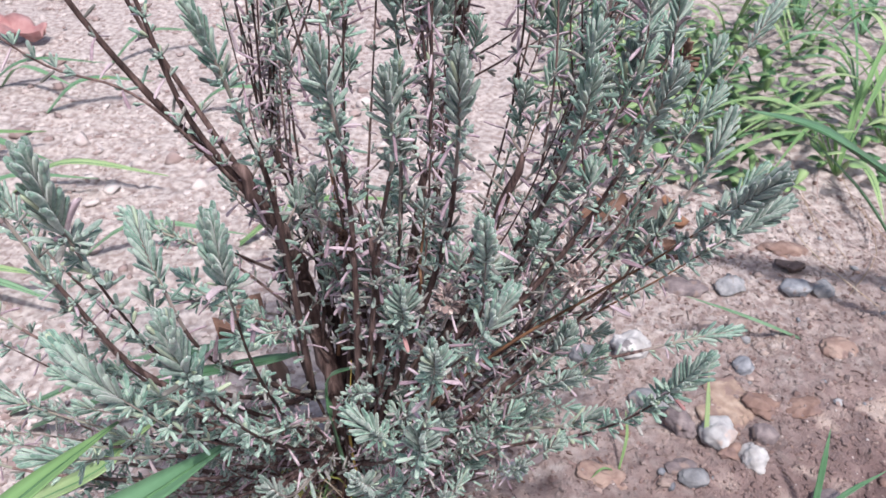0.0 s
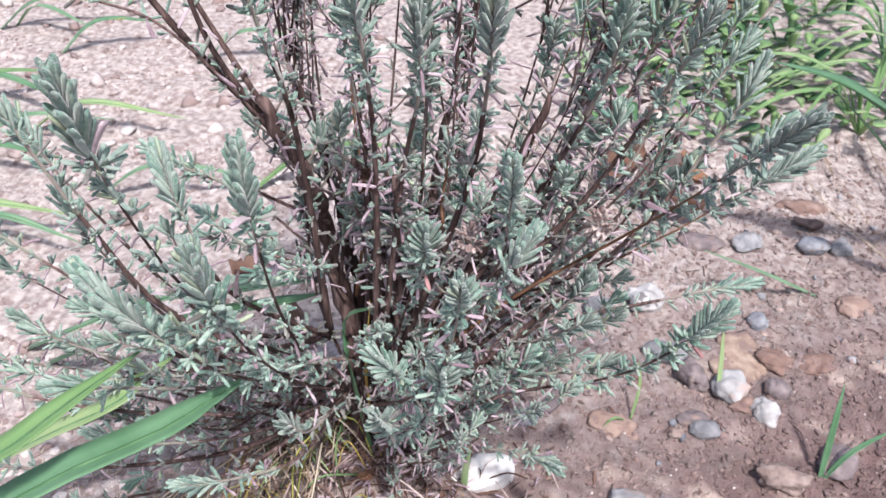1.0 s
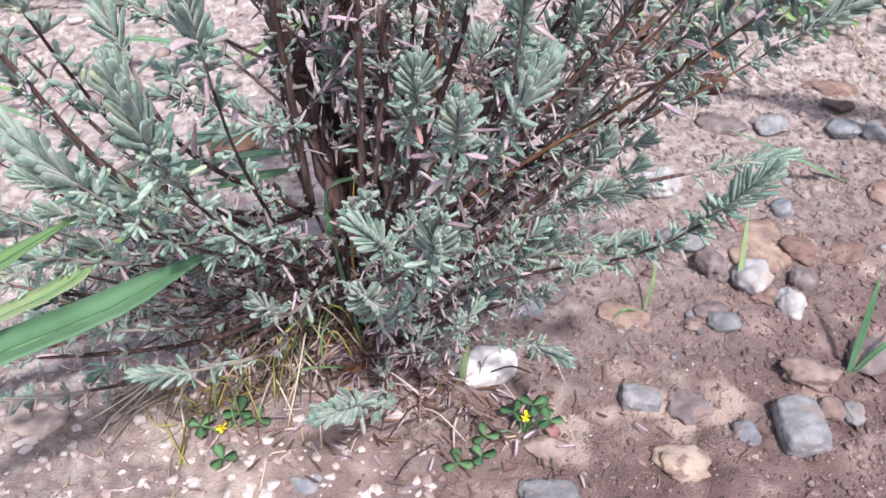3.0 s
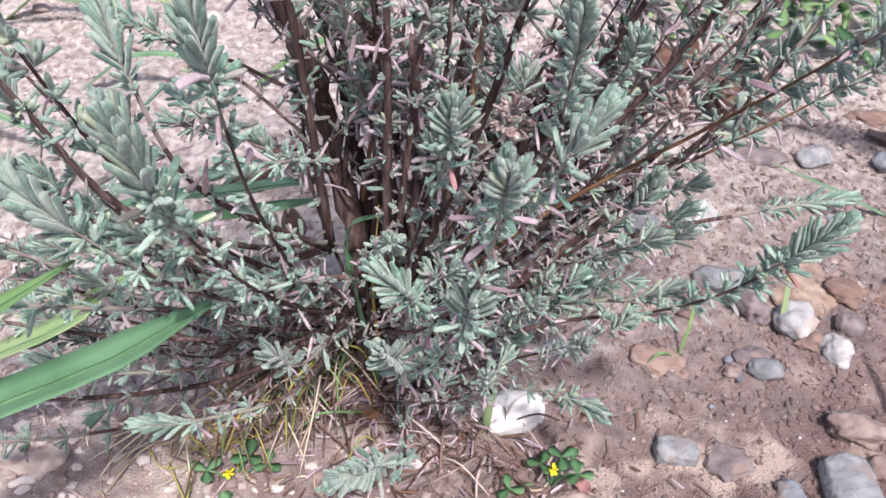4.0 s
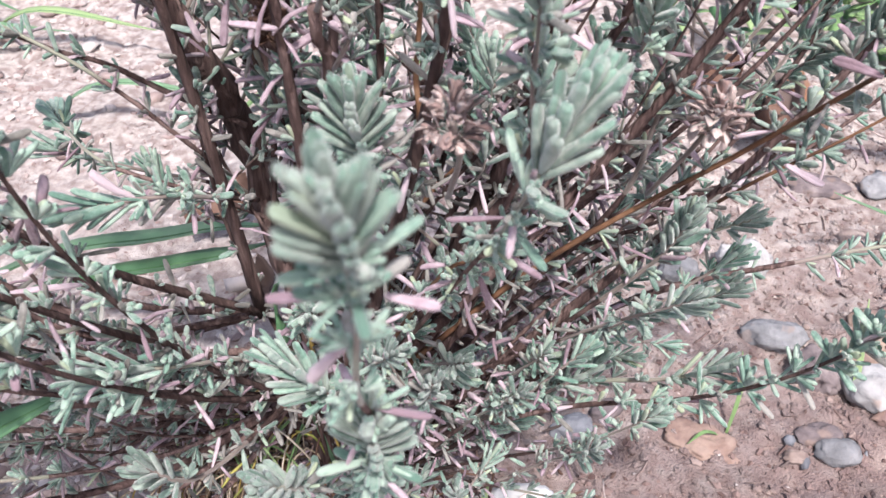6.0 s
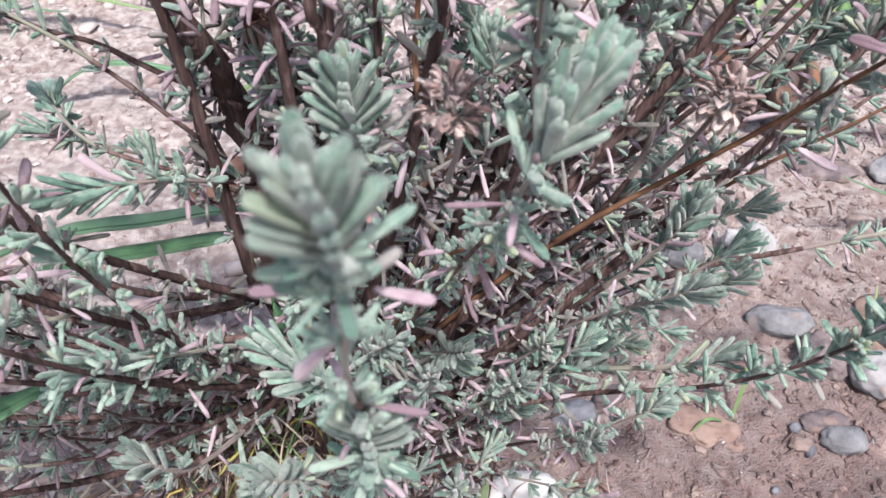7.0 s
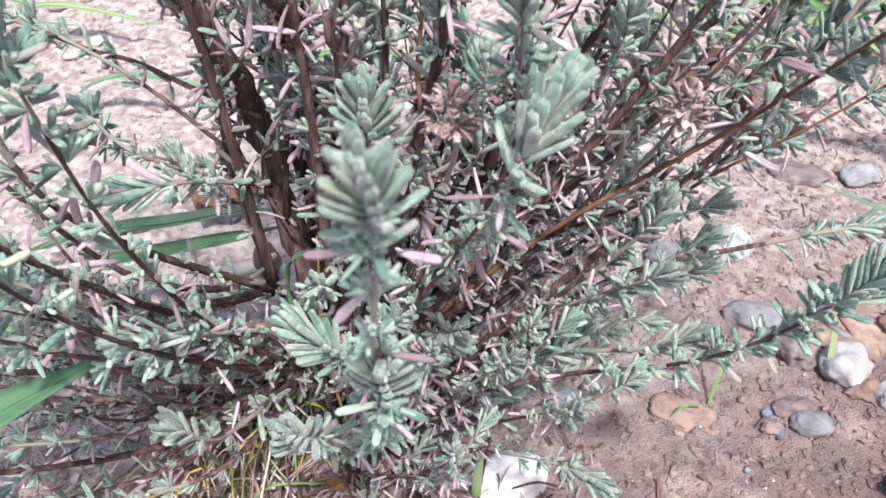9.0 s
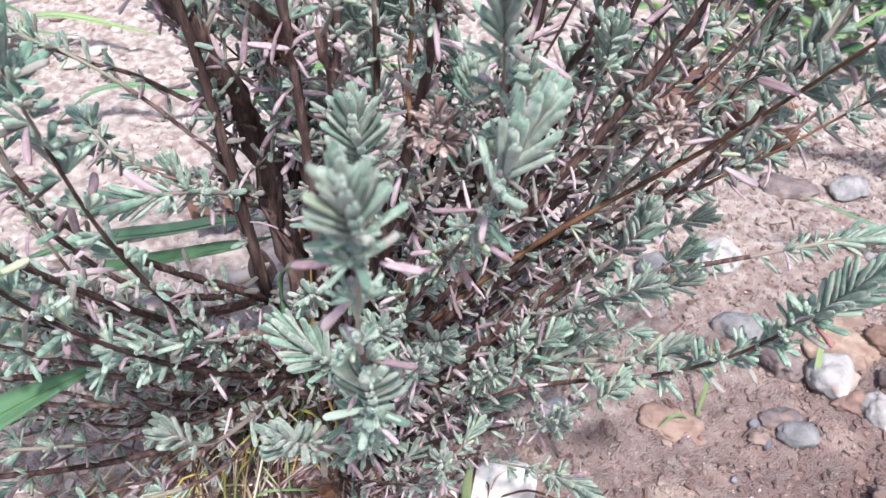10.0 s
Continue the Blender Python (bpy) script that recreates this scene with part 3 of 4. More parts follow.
pebble(0.170, 0.464, (0.030, 0.022, 0.010), "tan", -15, 0.4, 0.4, "stone", "flat pinkish stone on soil", 0.14)
pebble(0.173, 0.436, (0.044, 0.028, 0.012), "grey", 5, 0.5, 0.45, "stone", "flat grey stone flush with the soil", 0.14)
pebble(0.362, 0.548, (0.030, 0.036, 0.020), "purple", -20, 0.3, 0.35, "stone", "purple grey stone behind a grass sprout")
pebble(0.372, 0.640, (0.040, 0.028, 0.014), "rust", 20, 0.4, 0.6, "stone", "tan stone sunk in loose soil", 0.18)
pebble(0.338, 0.640, (0.040, 0.026, 0.018), "rust", -35, 0.5, 0.45, "stone", "tan wedge of stone on soil", 0.18)
pebble(0.320, 0.640, (0.060, 0.066, 0.014), "yellow", 10, 0.2, 0.75, "stone", "sandy yellow rock flush with the soil", 0.2)
pebble(0.340, 0.728, (0.026, 0.022, 0.020), "tan", 0, 0.2, 0.3, "pebble", "pale tan pebble on the soil")
pebble(0.318, 0.722, (0.022, 0.026, 0.020), "tan", 40, 0.3, 0.3, "pebble", "pale tan pebble on the soil")

# ---- lavender shrub ----
FOOT = (0.058, 0.505, 0.0)
shrub = thing("lavender_shrub", FOOT, "grey green lavender shrub with dark woody stems and felted leaves", "shrub")


def branch(points, r0, r1, label="", material=BARK, sides=9, sprouts=26):
    """Old wood from its root to its end, with side sprouts on its upper part."""
    line = curve(points, 24)
    line = line + np.concatenate([np.zeros((1, 3)), rng.normal(0, 0.0011, (22, 3)), np.zeros((1, 3))])
    radii = np.interp(np.linspace(0, 1, 24), [0, 1], [r0, r1]) * (1 + 0.13 * rng.normal(0, 1, 24).clip(-1.5, 1.5))
    v, f = tube(line, radii, sides, 0.14)
    ob = child(mesh_ob("branch", v.tolist(), f, [material]), shrub, label)
    foliage = Soup()
    for _ in range(sprouts):
        k = int(rng.integers(9, 24))
        out = rng.normal(0, 1, 3) * (1, 1, 0.3)
        out /= np.linalg.norm(out)
        p = line[k] + out * radii[k] * 0.8
        if rng.random() < 0.5:
            e = p + (out * 0.6 + np.array([0, 0, 0.7])) * rng.uniform(0.006, 0.020)
            v, f = tube(curve([p, e], 4), [0.0007, 0.0006, 0.0006, 0.0005], 5)
            foliage.add(v, f, 4)
            cluster(foliage, e, out * 0.5 + np.array([0, 0, 0.8]), rng.uniform(0.7, 1.0), int(rng.integers(5, 9)), 0.55)
        else:
            put_leaf(foliage, p, out + np.array([0, 0, rng.uniform(-0.8, 0.3)]), (0, 0, 1), rng.uniform(0.009, 0.014), 0.0017, 1, None)
    child(foliage.make("foliage", [LEAF, OLD, YOUNG, DULL, STEM]), ob, kind="stuff")
    return ob


branch([(0.062, 0.505, -0.01), (0.056, 0.510, 0.10), (0.049, 0.516, 0.152), (0.041, 0.522, 0.188), (0.042, 0.506, 0.216), (0.036, 0.494, 0.25), (0.028, 0.488, 0.28)], 0.0066, 0.0026, "thick dark brown main stem", sprouts=26)
branch([(0.066, 0.508, -0.01), (0.061, 0.516, 0.11), (0.053, 0.528, 0.178), (0.046, 0.528, 0.215), (0.036, 0.52, 0.27)], 0.0042, 0.0016, sprouts=40)
branch([(0.070, 0.500, -0.01), (0.075, 0.500, 0.12), (0.076, 0.497, 0.183), (0.073, 0.496, 0.215), (0.070, 0.470, 0.262)], 0.0046, 0.0017, sprouts=46)
branch([(0.074, 0.500, 0.0), (0.082, 0.495, 0.15), (0.086, 0.482, 0.21), (0.089, 0.463, 0.26)], 0.0032, 0.0013, sprouts=46)

# nearest shoots: tip, end of the dense leaves, root
near = dict(single=True, thick=0.56, tufts=0.95, old=0.3, fade=0.5, wide=0.90, pitch=0.46, flare=15, full=0.75)
def S(*points, **kw):
    shoot(shrub, [*points], **kw)


R1, R2, R3, R4 = (0.055, 0.490, 0.10), (0.070, 0.490, 0.09), (0.045, 0.500, 0.13), (0.075, 0.500, 0.05)
S((0.014, 0.362, 0.357), (0.009, 0.383, 0.305), (0.019, 0.400, 0.246), (0.026, 0.448, 0.172), (0.050, 0.480, 0.125), R1, leafy=0.034, size=1.34, label="tall upright felted shoot", **{**near, "flare": 14, "wide": 0.84})
S((-0.012, 0.386, 0.265), (0.004, 0.385, 0.243), (0.022, 0.412, 0.190), (0.040, 0.456, 0.140), R1, leafy=0.030, size=1.3, **{**near, "flare": 14, "wide": 0.84})
S((-0.006, 0.452, 0.276), (0.005, 0.440, 0.250), (0.018, 0.445, 0.205), R3, leafy=0.030, size=1.05, tufts=0.5, single=True, flare=30, pitch=0.7)
S((0.049, 0.394, 0.316), (0.046, 0.406, 0.272), (0.046, 0.420, 0.222), (0.048, 0.450, 0.160), R1, leafy=0.032, size=1.3, **{**near, "flare": 14, "wide": 0.84})
S((0.037, 0.369, 0.294), (0.036, 0.382, 0.255), (0.040, 0.405, 0.208), (0.044, 0.446, 0.150), R1, leafy=0.030, size=1.32, **{**near, "flare": 14, "wide": 0.84})
S((0.136, 0.406, 0.308), (0.136, 0.424, 0.270), (0.128, 0.445, 0.220), R2, leafy=0.030, turned=0.0, **near)
S((0.146, 0.405, 0.280), (0.136, 0.408, 0.256), (0.130, 0.422, 0.235), (0.118, 0.445, 0.200), R2, leafy=0.019, size=1.05, turned=0.5, **{**near, "pitch": 0.48, "flare": 17})
S((0.124, 0.352, 0.300), (0.122, 0.362, 0.276), (0.119, 0.368, 0.255), (0.112, 0.395, 0.215), (0.092, 0.44, 0.15), R2, leafy=0.0190, size=0.80, turned=0.0, label="upright felted shoot with a fanned tip", **{**near, "pitch": 0.50, "flare": 27, "wide": 0.90})
S((0.117, 0.379, 0.238), (0.112, 0.392, 0.203), (0.100, 0.425, 0.150), R4, leafy=0.018, turned=0.3, **{**near, "flare": 27})
S((0.106, 0.424, 0.265), (0.103, 0.435, 0.235), (0.092, 0.460, 0.19), R2, leafy=0.020, turned=0.0, **{**near, "flare": 27})
S((0.081, 0.425, 0.196), (0.092, 0.428, 0.180), (0.095, 0.450, 0.150), R2, leafy=0.022, turned=0.0, **{**near, "flare": 27})
S((0.236, 0.452, 0.216), (0.214, 0.465, 0.168), (0.188, 0.475, 0.138), (0.140, 0.490, 0.105), R4, leafy=0.032, size=1.15, pitch=0.6, wide=1.0, fade=0.05, tufts=1.0, old=0.2, thick=0.6, woolly=0.035, full=0.8, run=0.14, label="long low shoot reaching out over the soil")
S((0.232, 0.412, 0.326), (0.205, 0.461, 0.256), (0.188, 0.494, 0.212), (0.135, 0.500, 0.160), R2, leafy=0.028, size=1.08, pitch=0.8, wide=1.1, flare=26, full=0.6, run=0.10, wood=RUSSET, fade=0.3, tufts=1.0, thick=0.48, woolly=0.04)
S((0.278, 0.517, 0.255), (0.225, 0.520, 0.205), (0.175, 0.520, 0.160), R4, leafy=0.030, size=1.08, pitch=0.8, wide=1.1, flare=26, full=0.6, run=0.10, wood=RUSSET, fade=0.3, tufts=1.0, thick=0.48, woolly=0.04)
S((0.072, 0.376, 0.142), (0.082, 0.400, 0.118), (0.088, 0.430, 0.08), R4, leafy=0.034, size=1.2, label="low shoot pointing at the open soil", **near)
S((0.172, 0.463, 0.080), (0.155, 0.478, 0.072), (0.120, 0.490, 0.06), R4, leafy=0.022, **near)
S((-0.014, 0.408, 0.115), (0.005, 0.420, 0.105), (0.035, 0.450, 0.09), R1, leafy=0.026)
S((0.041, 0.420, 0.153), (0.048, 0.435, 0.130), R1, leafy=0.016)
S((0.087, 0.394, 0.192), (0.090, 0.412, 0.165), (0.085, 0.45, 0.11), R4, leafy=0.022)
S((0.196, 0.482, 0.146), (0.180, 0.488, 0.130), (0.14, 0.495, 0.11), R4, leafy=0.022)
S((0.178, 0.488, 0.198), (0.170, 0.496, 0.170), (0.14, 0.500, 0.13), R4, leafy=0.03)
S((0.163, 0.492, 0.243), (0.165, 0.500, 0.215), (0.15, 0.505, 0.17), R2, leafy=0.020)
S((0.160, 0.497, 0.128), (0.145, 0.492, 0.115), R4, leafy=0.02)


# forked stems that rise behind
S((-0.062, 0.490, 0.425), (-0.030, 0.490, 0.350), (0.001, 0.491, 0.300), (0.030, 0.492, 0.262), (0.043, 0.504, 0.222), leafy=0.020, tufts=0.45, old=0.4, thick=1.15)
S((-0.015, 0.478, 0.425), (0.000, 0.485, 0.350), (0.010, 0.488, 0.302), (0.030, 0.492, 0.262), leafy=0.020, tufts=0.5, old=0.4, thick=1.0)
S((-0.030, 0.495, 0.425), (-0.012, 0.500, 0.350), (0.012, 0.500, 0.295), (0.040, 0.500, 0.240), leafy=0.020, tufts=0.5, old=0.4, thick=0.9)
S((-0.075, 0.470, 0.365), (-0.040, 0.475, 0.330), (-0.004, 0.478, 0.314), (0.030, 0.492, 0.262), leafy=0.008, tufts=0.5, old=0.25, thick=0.55, woolly=0.015, fade=0.3, label="thin bare twig with a few leaves")

# low and left hand shoots: tip, middle, root
S((-0.100, 0.505, 0.262), (-0.075, 0.500, 0.215), (-0.02, 0.505, 0.13), R3, leafy=0.030, tufts=1.0, pitch=0.7, fade=0.4, full=0.55, thick=0.8)
S((-0.128, 0.470, 0.235), (-0.085, 0.475, 0.190), (-0.02, 0.490, 0.12), R3, leafy=0.030, tufts=1.0, pitch=0.7, fade=0.4, full=0.55, thick=0.8)
S((-0.060, 0.462, 0.245), (-0.047, 0.460, 0.213), (-0.01, 0.475, 0.14), R3, leafy=0.026, tufts=1.0, pitch=0.7, fade=0.4, full=0.55, thick=0.8)
S((-0.140, 0.430, 0.170), (-0.080, 0.440, 0.130), (-0.01, 0.475, 0.09), R1, leafy=0.030, tufts=1.0, pitch=0.7, fade=0.4, full=0.55, thick=0.8)
S((-0.120, 0.405, 0.125), (-0.070, 0.420, 0.105), (0.0, 0.460, 0.08), R1, leafy=0.024, tufts=0.9, pitch=0.8, fade=0.6)
S((-0.110, 0.415, 0.075), (-0.060, 0.430, 0.068), (0.0, 0.465, 0.06), R1, leafy=0.020, tufts=0.7)
S((-0.061, 0.425, 0.128), (-0.035, 0.435, 0.110), (0.01, 0.465, 0.09), R1, leafy=0.020, tufts=1.0, pitch=0.7, fade=0.4, full=0.55, thick=0.8)
S((-0.040, 0.385, 0.205), (-0.015, 0.400, 0.190), (0.015, 0.440, 0.15), R1, leafy=0.022, tufts=1.0)
S((-0.030, 0.530, 0.190), (0.009, 0.492, 0.196), (0.035, 0.500, 0.180), (0.047, 0.515, 0.16), leafy=0.020, tufts=0.8, thick=0.7)
S((-0.035, 0.500, 0.245), (0.010, 0.497, 0.223), (0.036, 0.505, 0.190), leafy=0.012, tufts=0.7, thick=0.7)
S((0.020, 0.452, 0.208), (0.042, 0.459, 0.210), (0.047, 0.480, 0.195), (0.046, 0.512, 0.17), leafy=0.022, tufts=1.0, thick=0.8)
S((0.026, 0.430, 0.175), (0.047, 0.442, 0.168), (0.052, 0.470, 0.14), R1, leafy=0.020, tufts=1.0, thick=0.8)
S((0.285, 0.560, 0.140), (0.230, 0.545, 0.135), (0.16, 0.525, 0.12), R4, leafy=0.030, tufts=0.9)
S((0.240, 0.512, 0.300), (0.225, 0.505, 0.262), (0.185, 0.505, 0.19), R4, leafy=0.030, tufts=1.0)
S((0.202, 0.452, 0.345), (0.192, 0.470, 0.300), (0.16, 0.490, 0.22), R2, leafy=0.032, tufts=1.0)
S((0.172, 0.452, 0.345), (0.168, 0.470, 0.300), (0.14, 0.490, 0.22), R2, leafy=0.028, tufts=1.0)
S((0.128, 0.394, 0.372), (0.126, 0.415, 0.322), (0.115, 0.450, 0.25), R2, leafy=0.034, tufts=1.0)
S((0.080, 0.425, 0.362), (0.083, 0.440, 0.318), (0.080, 0.465, 0.25), R2, leafy=0.030, tufts=1.0)
S((0.100, 0.440, 0.345), (0.100, 0.455, 0.305), (0.090, 0.470, 0.25), R2, leafy=0.030, tufts=1.0)
S((0.040, 0.430, 0.372), (0.045, 0.445, 0.330), (0.045, 0.480, 0.26), R3, leafy=0.035, tufts=0.9)

# twigs that leave the trunk
S((-0.022, 0.494, 0.241), (0.000, 0.500, 0.227), (0.014, 0.502, 0.222), (0.029, 0.505, 0.212), (0.047, 0.512, 0.198), leafy=0.004, size=0.85, tufts=0.8, old=0.5, thick=0.95, woolly=0.01, label="thin crooked side twig with small tufts")
S((-0.026, 0.514, 0.184), (-0.009, 0.518, 0.177), (0.007, 0.520, 0.172), (0.028, 0.520, 0.169), (0.048, 0.516, 0.160), leafy=0.010, size=0.95, tufts=1.0, old=0.4, thick=0.8, fade=0.4)
S((0.110, 0.470, 0.275), (0.109, 0.474, 0.257), (0.107, 0.475, 0.239), (0.106, 0.476, 0.218), (0.090, 0.492, 0.15), leafy=0.005, size=0.85, tufts=0.5, old=0.4, thick=0.9, wood=RUSSET, woolly=0.006, label="straight russet twig with a leaf tuft")
S((-0.060, 0.440, 0.150), (-0.037, 0.452, 0.139), (-0.009, 0.462, 0.140), (0.023, 0.472, 0.137), (0.062, 0.490, 0.125), leafy=0.008, tufts=0.9, old=0.5, thick=1.1, woolly=0.01, label="thick low side branch lying over the straw")
S((-0.110, 0.455, 0.055), (-0.071, 0.465, 0.067), (-0.016, 0.475, 0.087), (0.016, 0.482, 0.095), (0.060, 0.495, 0.100), leafy=0.010, tufts=0.8, old=0.5, thick=0.9, woolly=0.01)
S((-0.060, 0.440, 0.066), (-0.031, 0.456, 0.078), (-0.004, 0.468, 0.088), (0.022, 0.480, 0.098), (0.060, 0.498, 0.080), leafy=0.010, tufts=0.7, old=0.5, thick=0.7, woolly=0.01)
S((-0.010, 0.432, 0.197), (0.003, 0.440, 0.182), (0.011, 0.446, 0.172), (0.024, 0.456, 0.164), R1, leafy=0.010, tufts=1.0, old=0.6, thick=0.9, fade=0.3)
S((-0.018, 0.470, 0.222), (-0.015, 0.470, 0.206), (-0.014, 0.470, 0.180), (0.0, 0.480, 0.13), R1, leafy=0.008, tufts=0.6, old=0.4, thick=0.7)
S((-0.060, 0.440, 0.300), (-0.050, 0.442, 0.270), (-0.040, 0.448, 0.233), (-0.020, 0.465, 0.17), R1, leafy=0.012, tufts=0.7, old=0.5, thick=1.1, fade=0.5)
S((0.132, 0.438, 0.220), (0.124, 0.442, 0.213), (0.117, 0.446, 0.205), (0.106, 0.456, 0.180), R2, leafy=0.004, size=0.8, tufts=1.0, old=1.0, thick=0.7, wood=RUSSET, woolly=0.01)
for tip, base in (((0.074, 0.452, 0.338), (0.071, 0.470, 0.305)), ((0.103, 0.450, 0.345), (0.101, 0.474, 0.298)), ((0.102, 0.460, 0.312), (0.100, 0.474, 0.286)), ((0.066, 0.474, 0.284), (0.062, 0.484, 0.258)),
                  ((0.176, 0.462, 0.338), (0.172, 0.488, 0.300)), ((0.176, 0.490, 0.272), (0.160, 0.504, 0.255)), ((0.150, 0.494, 0.316), (0.147, 0.504, 0.290)), ((0.220, 0.540, 0.222), (0.205, 0.550, 0.200)), ((0.158, 0.472, 0.262), (0.156, 0.484, 0.240))):
    tip, base = np.array(tip), np.array(base)
    foot = np.array([0.070 + 0.25 * (base[0] - 0.09), 0.502, 0.12])
    S(tuple(tip), tuple(base), tuple(base * 0.55 + foot * 0.45 + (0.006, 0, 0)), tuple(foot), leafy=0.020, size=1.0, tufts=0.7, old=0.8, thick=0.7, fade=0.9, reach=0.7)

# camera's sight lines kept free of shoots: to the trunk, and to the dead leaves on the far side
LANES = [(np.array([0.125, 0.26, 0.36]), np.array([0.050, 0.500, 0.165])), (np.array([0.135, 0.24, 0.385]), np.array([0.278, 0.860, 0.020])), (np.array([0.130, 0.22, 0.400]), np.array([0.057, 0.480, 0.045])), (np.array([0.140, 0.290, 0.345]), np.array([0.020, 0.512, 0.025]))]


def blocks_view(p, r):
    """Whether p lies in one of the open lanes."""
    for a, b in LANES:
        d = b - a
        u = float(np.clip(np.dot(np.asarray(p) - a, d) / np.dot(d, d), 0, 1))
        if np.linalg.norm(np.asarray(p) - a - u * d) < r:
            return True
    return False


# main stems from which the mass of shoots branches
MAIN = [[(0.058, 0.510, 0.02), (0.048, 0.517, 0.155), (0.043, 0.504, 0.222), (0.020, 0.500, 0.300)],
        [(0.066, 0.515, 0.02), (0.055, 0.525, 0.170), (0.052, 0.530, 0.280), (0.050, 0.54, 0.33)],
        [(0.072, 0.500, 0.02), (0.076, 0.497, 0.180), (0.068, 0.484, 0.250), (0.066, 0.470, 0.30)],
        [(0.076, 0.500, 0.02), (0.087, 0.488, 0.190), (0.089, 0.463, 0.259), (0.090, 0.45, 0.31)],
        [(0.080, 0.505, 0.02), (0.110, 0.500, 0.150), (0.130, 0.490, 0.220), (0.150, 0.485, 0.29)],
        [(0.080, 0.510, 0.02), (0.120, 0.530, 0.120), (0.165, 0.545, 0.180), (0.200, 0.56, 0.23)],
        [(0.074, 0.515, 0.02), (0.090, 0.540, 0.170), (0.110, 0.560, 0.270), (0.12, 0.57, 0.33)]]
for line in MAIN[4:]:
    branch(line, 0.0036, 0.0014, sprouts=46)
LINES = [curve(m, 30) for m in MAIN]
# a fan of wiry stems from the trunk, each with a few side shoots
FAN = []
for k in range(19):
    u = (k + 0.5) / 19
    x = -0.005 + 0.225 * u + rng.normal(0, 0.010)
    top = np.array([x, rng.uniform(0.475, 0.600), 0.435 - 3.2 * (x - 0.09) ** 2 - rng.uniform(0, 0.09)])
    root = np.array([0.050 + 0.040 * u, 0.503 + 0.15 * (top[1] - 0.52), rng.uniform(0.07, 0.16)])
    way = top - root
    mid = root + way * 0.55 + np.array([way[0] * 0.10, way[1] * 0.10, -0.012]) + rng.normal(0, 0.008, 3)
    low = root + way * 0.25 + np.array([way[0] * 0.06, way[1] * 0.06, -0.006]) + rng.normal(0, 0.005, 3)
    points = [top, mid, low, root]
    S(*[tuple(q) for q in points], leafy=rng.uniform(0.012, 0.024), tufts=rng.uniform(0.30, 0.55), old=1.0, thick=rng.uniform(0.28, 0.52), size=rng.uniform(0.82, 0.98), reach=0.75, woolly=0.02, fade=1.9, wood=RUSSET if k % 9 == 4 else None)
    line = curve(points, 40)
    FAN.append(line)
    for q in rng.choice(np.arange(8, 30), 2 + k % 2, replace=False):
        p = line[int(q)]
        side = rng.normal(0, 1, 3) * (1, 0.8, 0) + np.array([0, -0.25, 0])
        side = side / (np.linalg.norm(side) + 1e-6)
        tip = p + (side * rng.uniform(0.35, 0.75) + np.array([0, 0, 0.8])) * rng.uniform(0.026, 0.058)
        if blocks_view(tip, 0.028) or tip[1] < 0.452 or tip[0] < -0.01:
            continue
        S(tuple(tip), tuple(p * 0.45 + tip * 0.55 + side * 0.005), tuple(p), leafy=rng.uniform(0.010, 0.022), tufts=0.7, old=1.0, thick=0.5, size=rng.uniform(0.76, 0.96), woolly=0.02, fade=1.6)
# low leafy shoots on the side of the gravel
for k in range(18):
    tip = rng.uniform((-0.130, 0.430, 0.095), (0.015, 0.500, 0.190))
    if blocks_view(tip, 0.024):
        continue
    root = np.array([0.030, 0.488, 0.085]) + rng.normal(0, 0.006, 3)
    mid = tip * 0.45 + root * 0.55 + np.array([0, 0, -0.010]) + rng.normal(0, 0.005, 3)
    S(tuple(tip), tuple(mid), tuple(root), leafy=rng.uniform(0.010, 0.020), size=rng.uniform(0.82, 1.0), tufts=0.85, old=0.6, thick=0.55, woolly=0.02, fade=0.6, full=0.4)
# leafy tops that close the crown
for k in range(88):
    tip = np.array([rng.uniform(0.022, 0.235), rng.uniform(0.475, 0.620), 0.0])
    tip[2] = 0.425 - 2.6 * (tip[0] - 0.10) ** 2 - rng.uniform(0, 0.075)
    low = [q for line in FAN for q in line if 0.05 < tip[2] - q[2] < 0.13]
    root = min(low, key=lambda q: np.linalg.norm((q - tip)[:2]))
    mid = tip * 0.5 + root * 0.5 + (tip - root) * (0.10, 0.10, -0.06) + rng.normal(0, 0.003, 3)
    S(tuple(tip), tuple(mid), tuple(root), leafy=rng.uniform(0.014, 0.028), size=rng.uniform(0.85, 1.05), tufts=0.8, old=0.9, thick=0.5, woolly=0.02, fade=1.1, full=0.4)
# leafy shoots on the side of the open soil
made = 0
while made < 9:
    tip = rng.uniform((0.165, 0.490, 0.24), (0.300, 0.640, 0.40))
    if tip[2] > 0.46 - 0.55 * (tip[0] - 0.12):
        continue
    root = LINES[4 + made % 2][int(rng.integers(6, 16))]
    mid = root * 0.5 + tip * 0.5 + np.array([0.012, 0, -0.012]) + rng.normal(0, 0.006, 3)
    S(tuple(tip), tuple(mid), tuple(root), leafy=rng.uniform(0.022, 0.040), tufts=0.8, old=0.6, fade=0.9, thick=0.6, size=rng.uniform(0.85, 0.94), woolly=0.05)
    made += 1
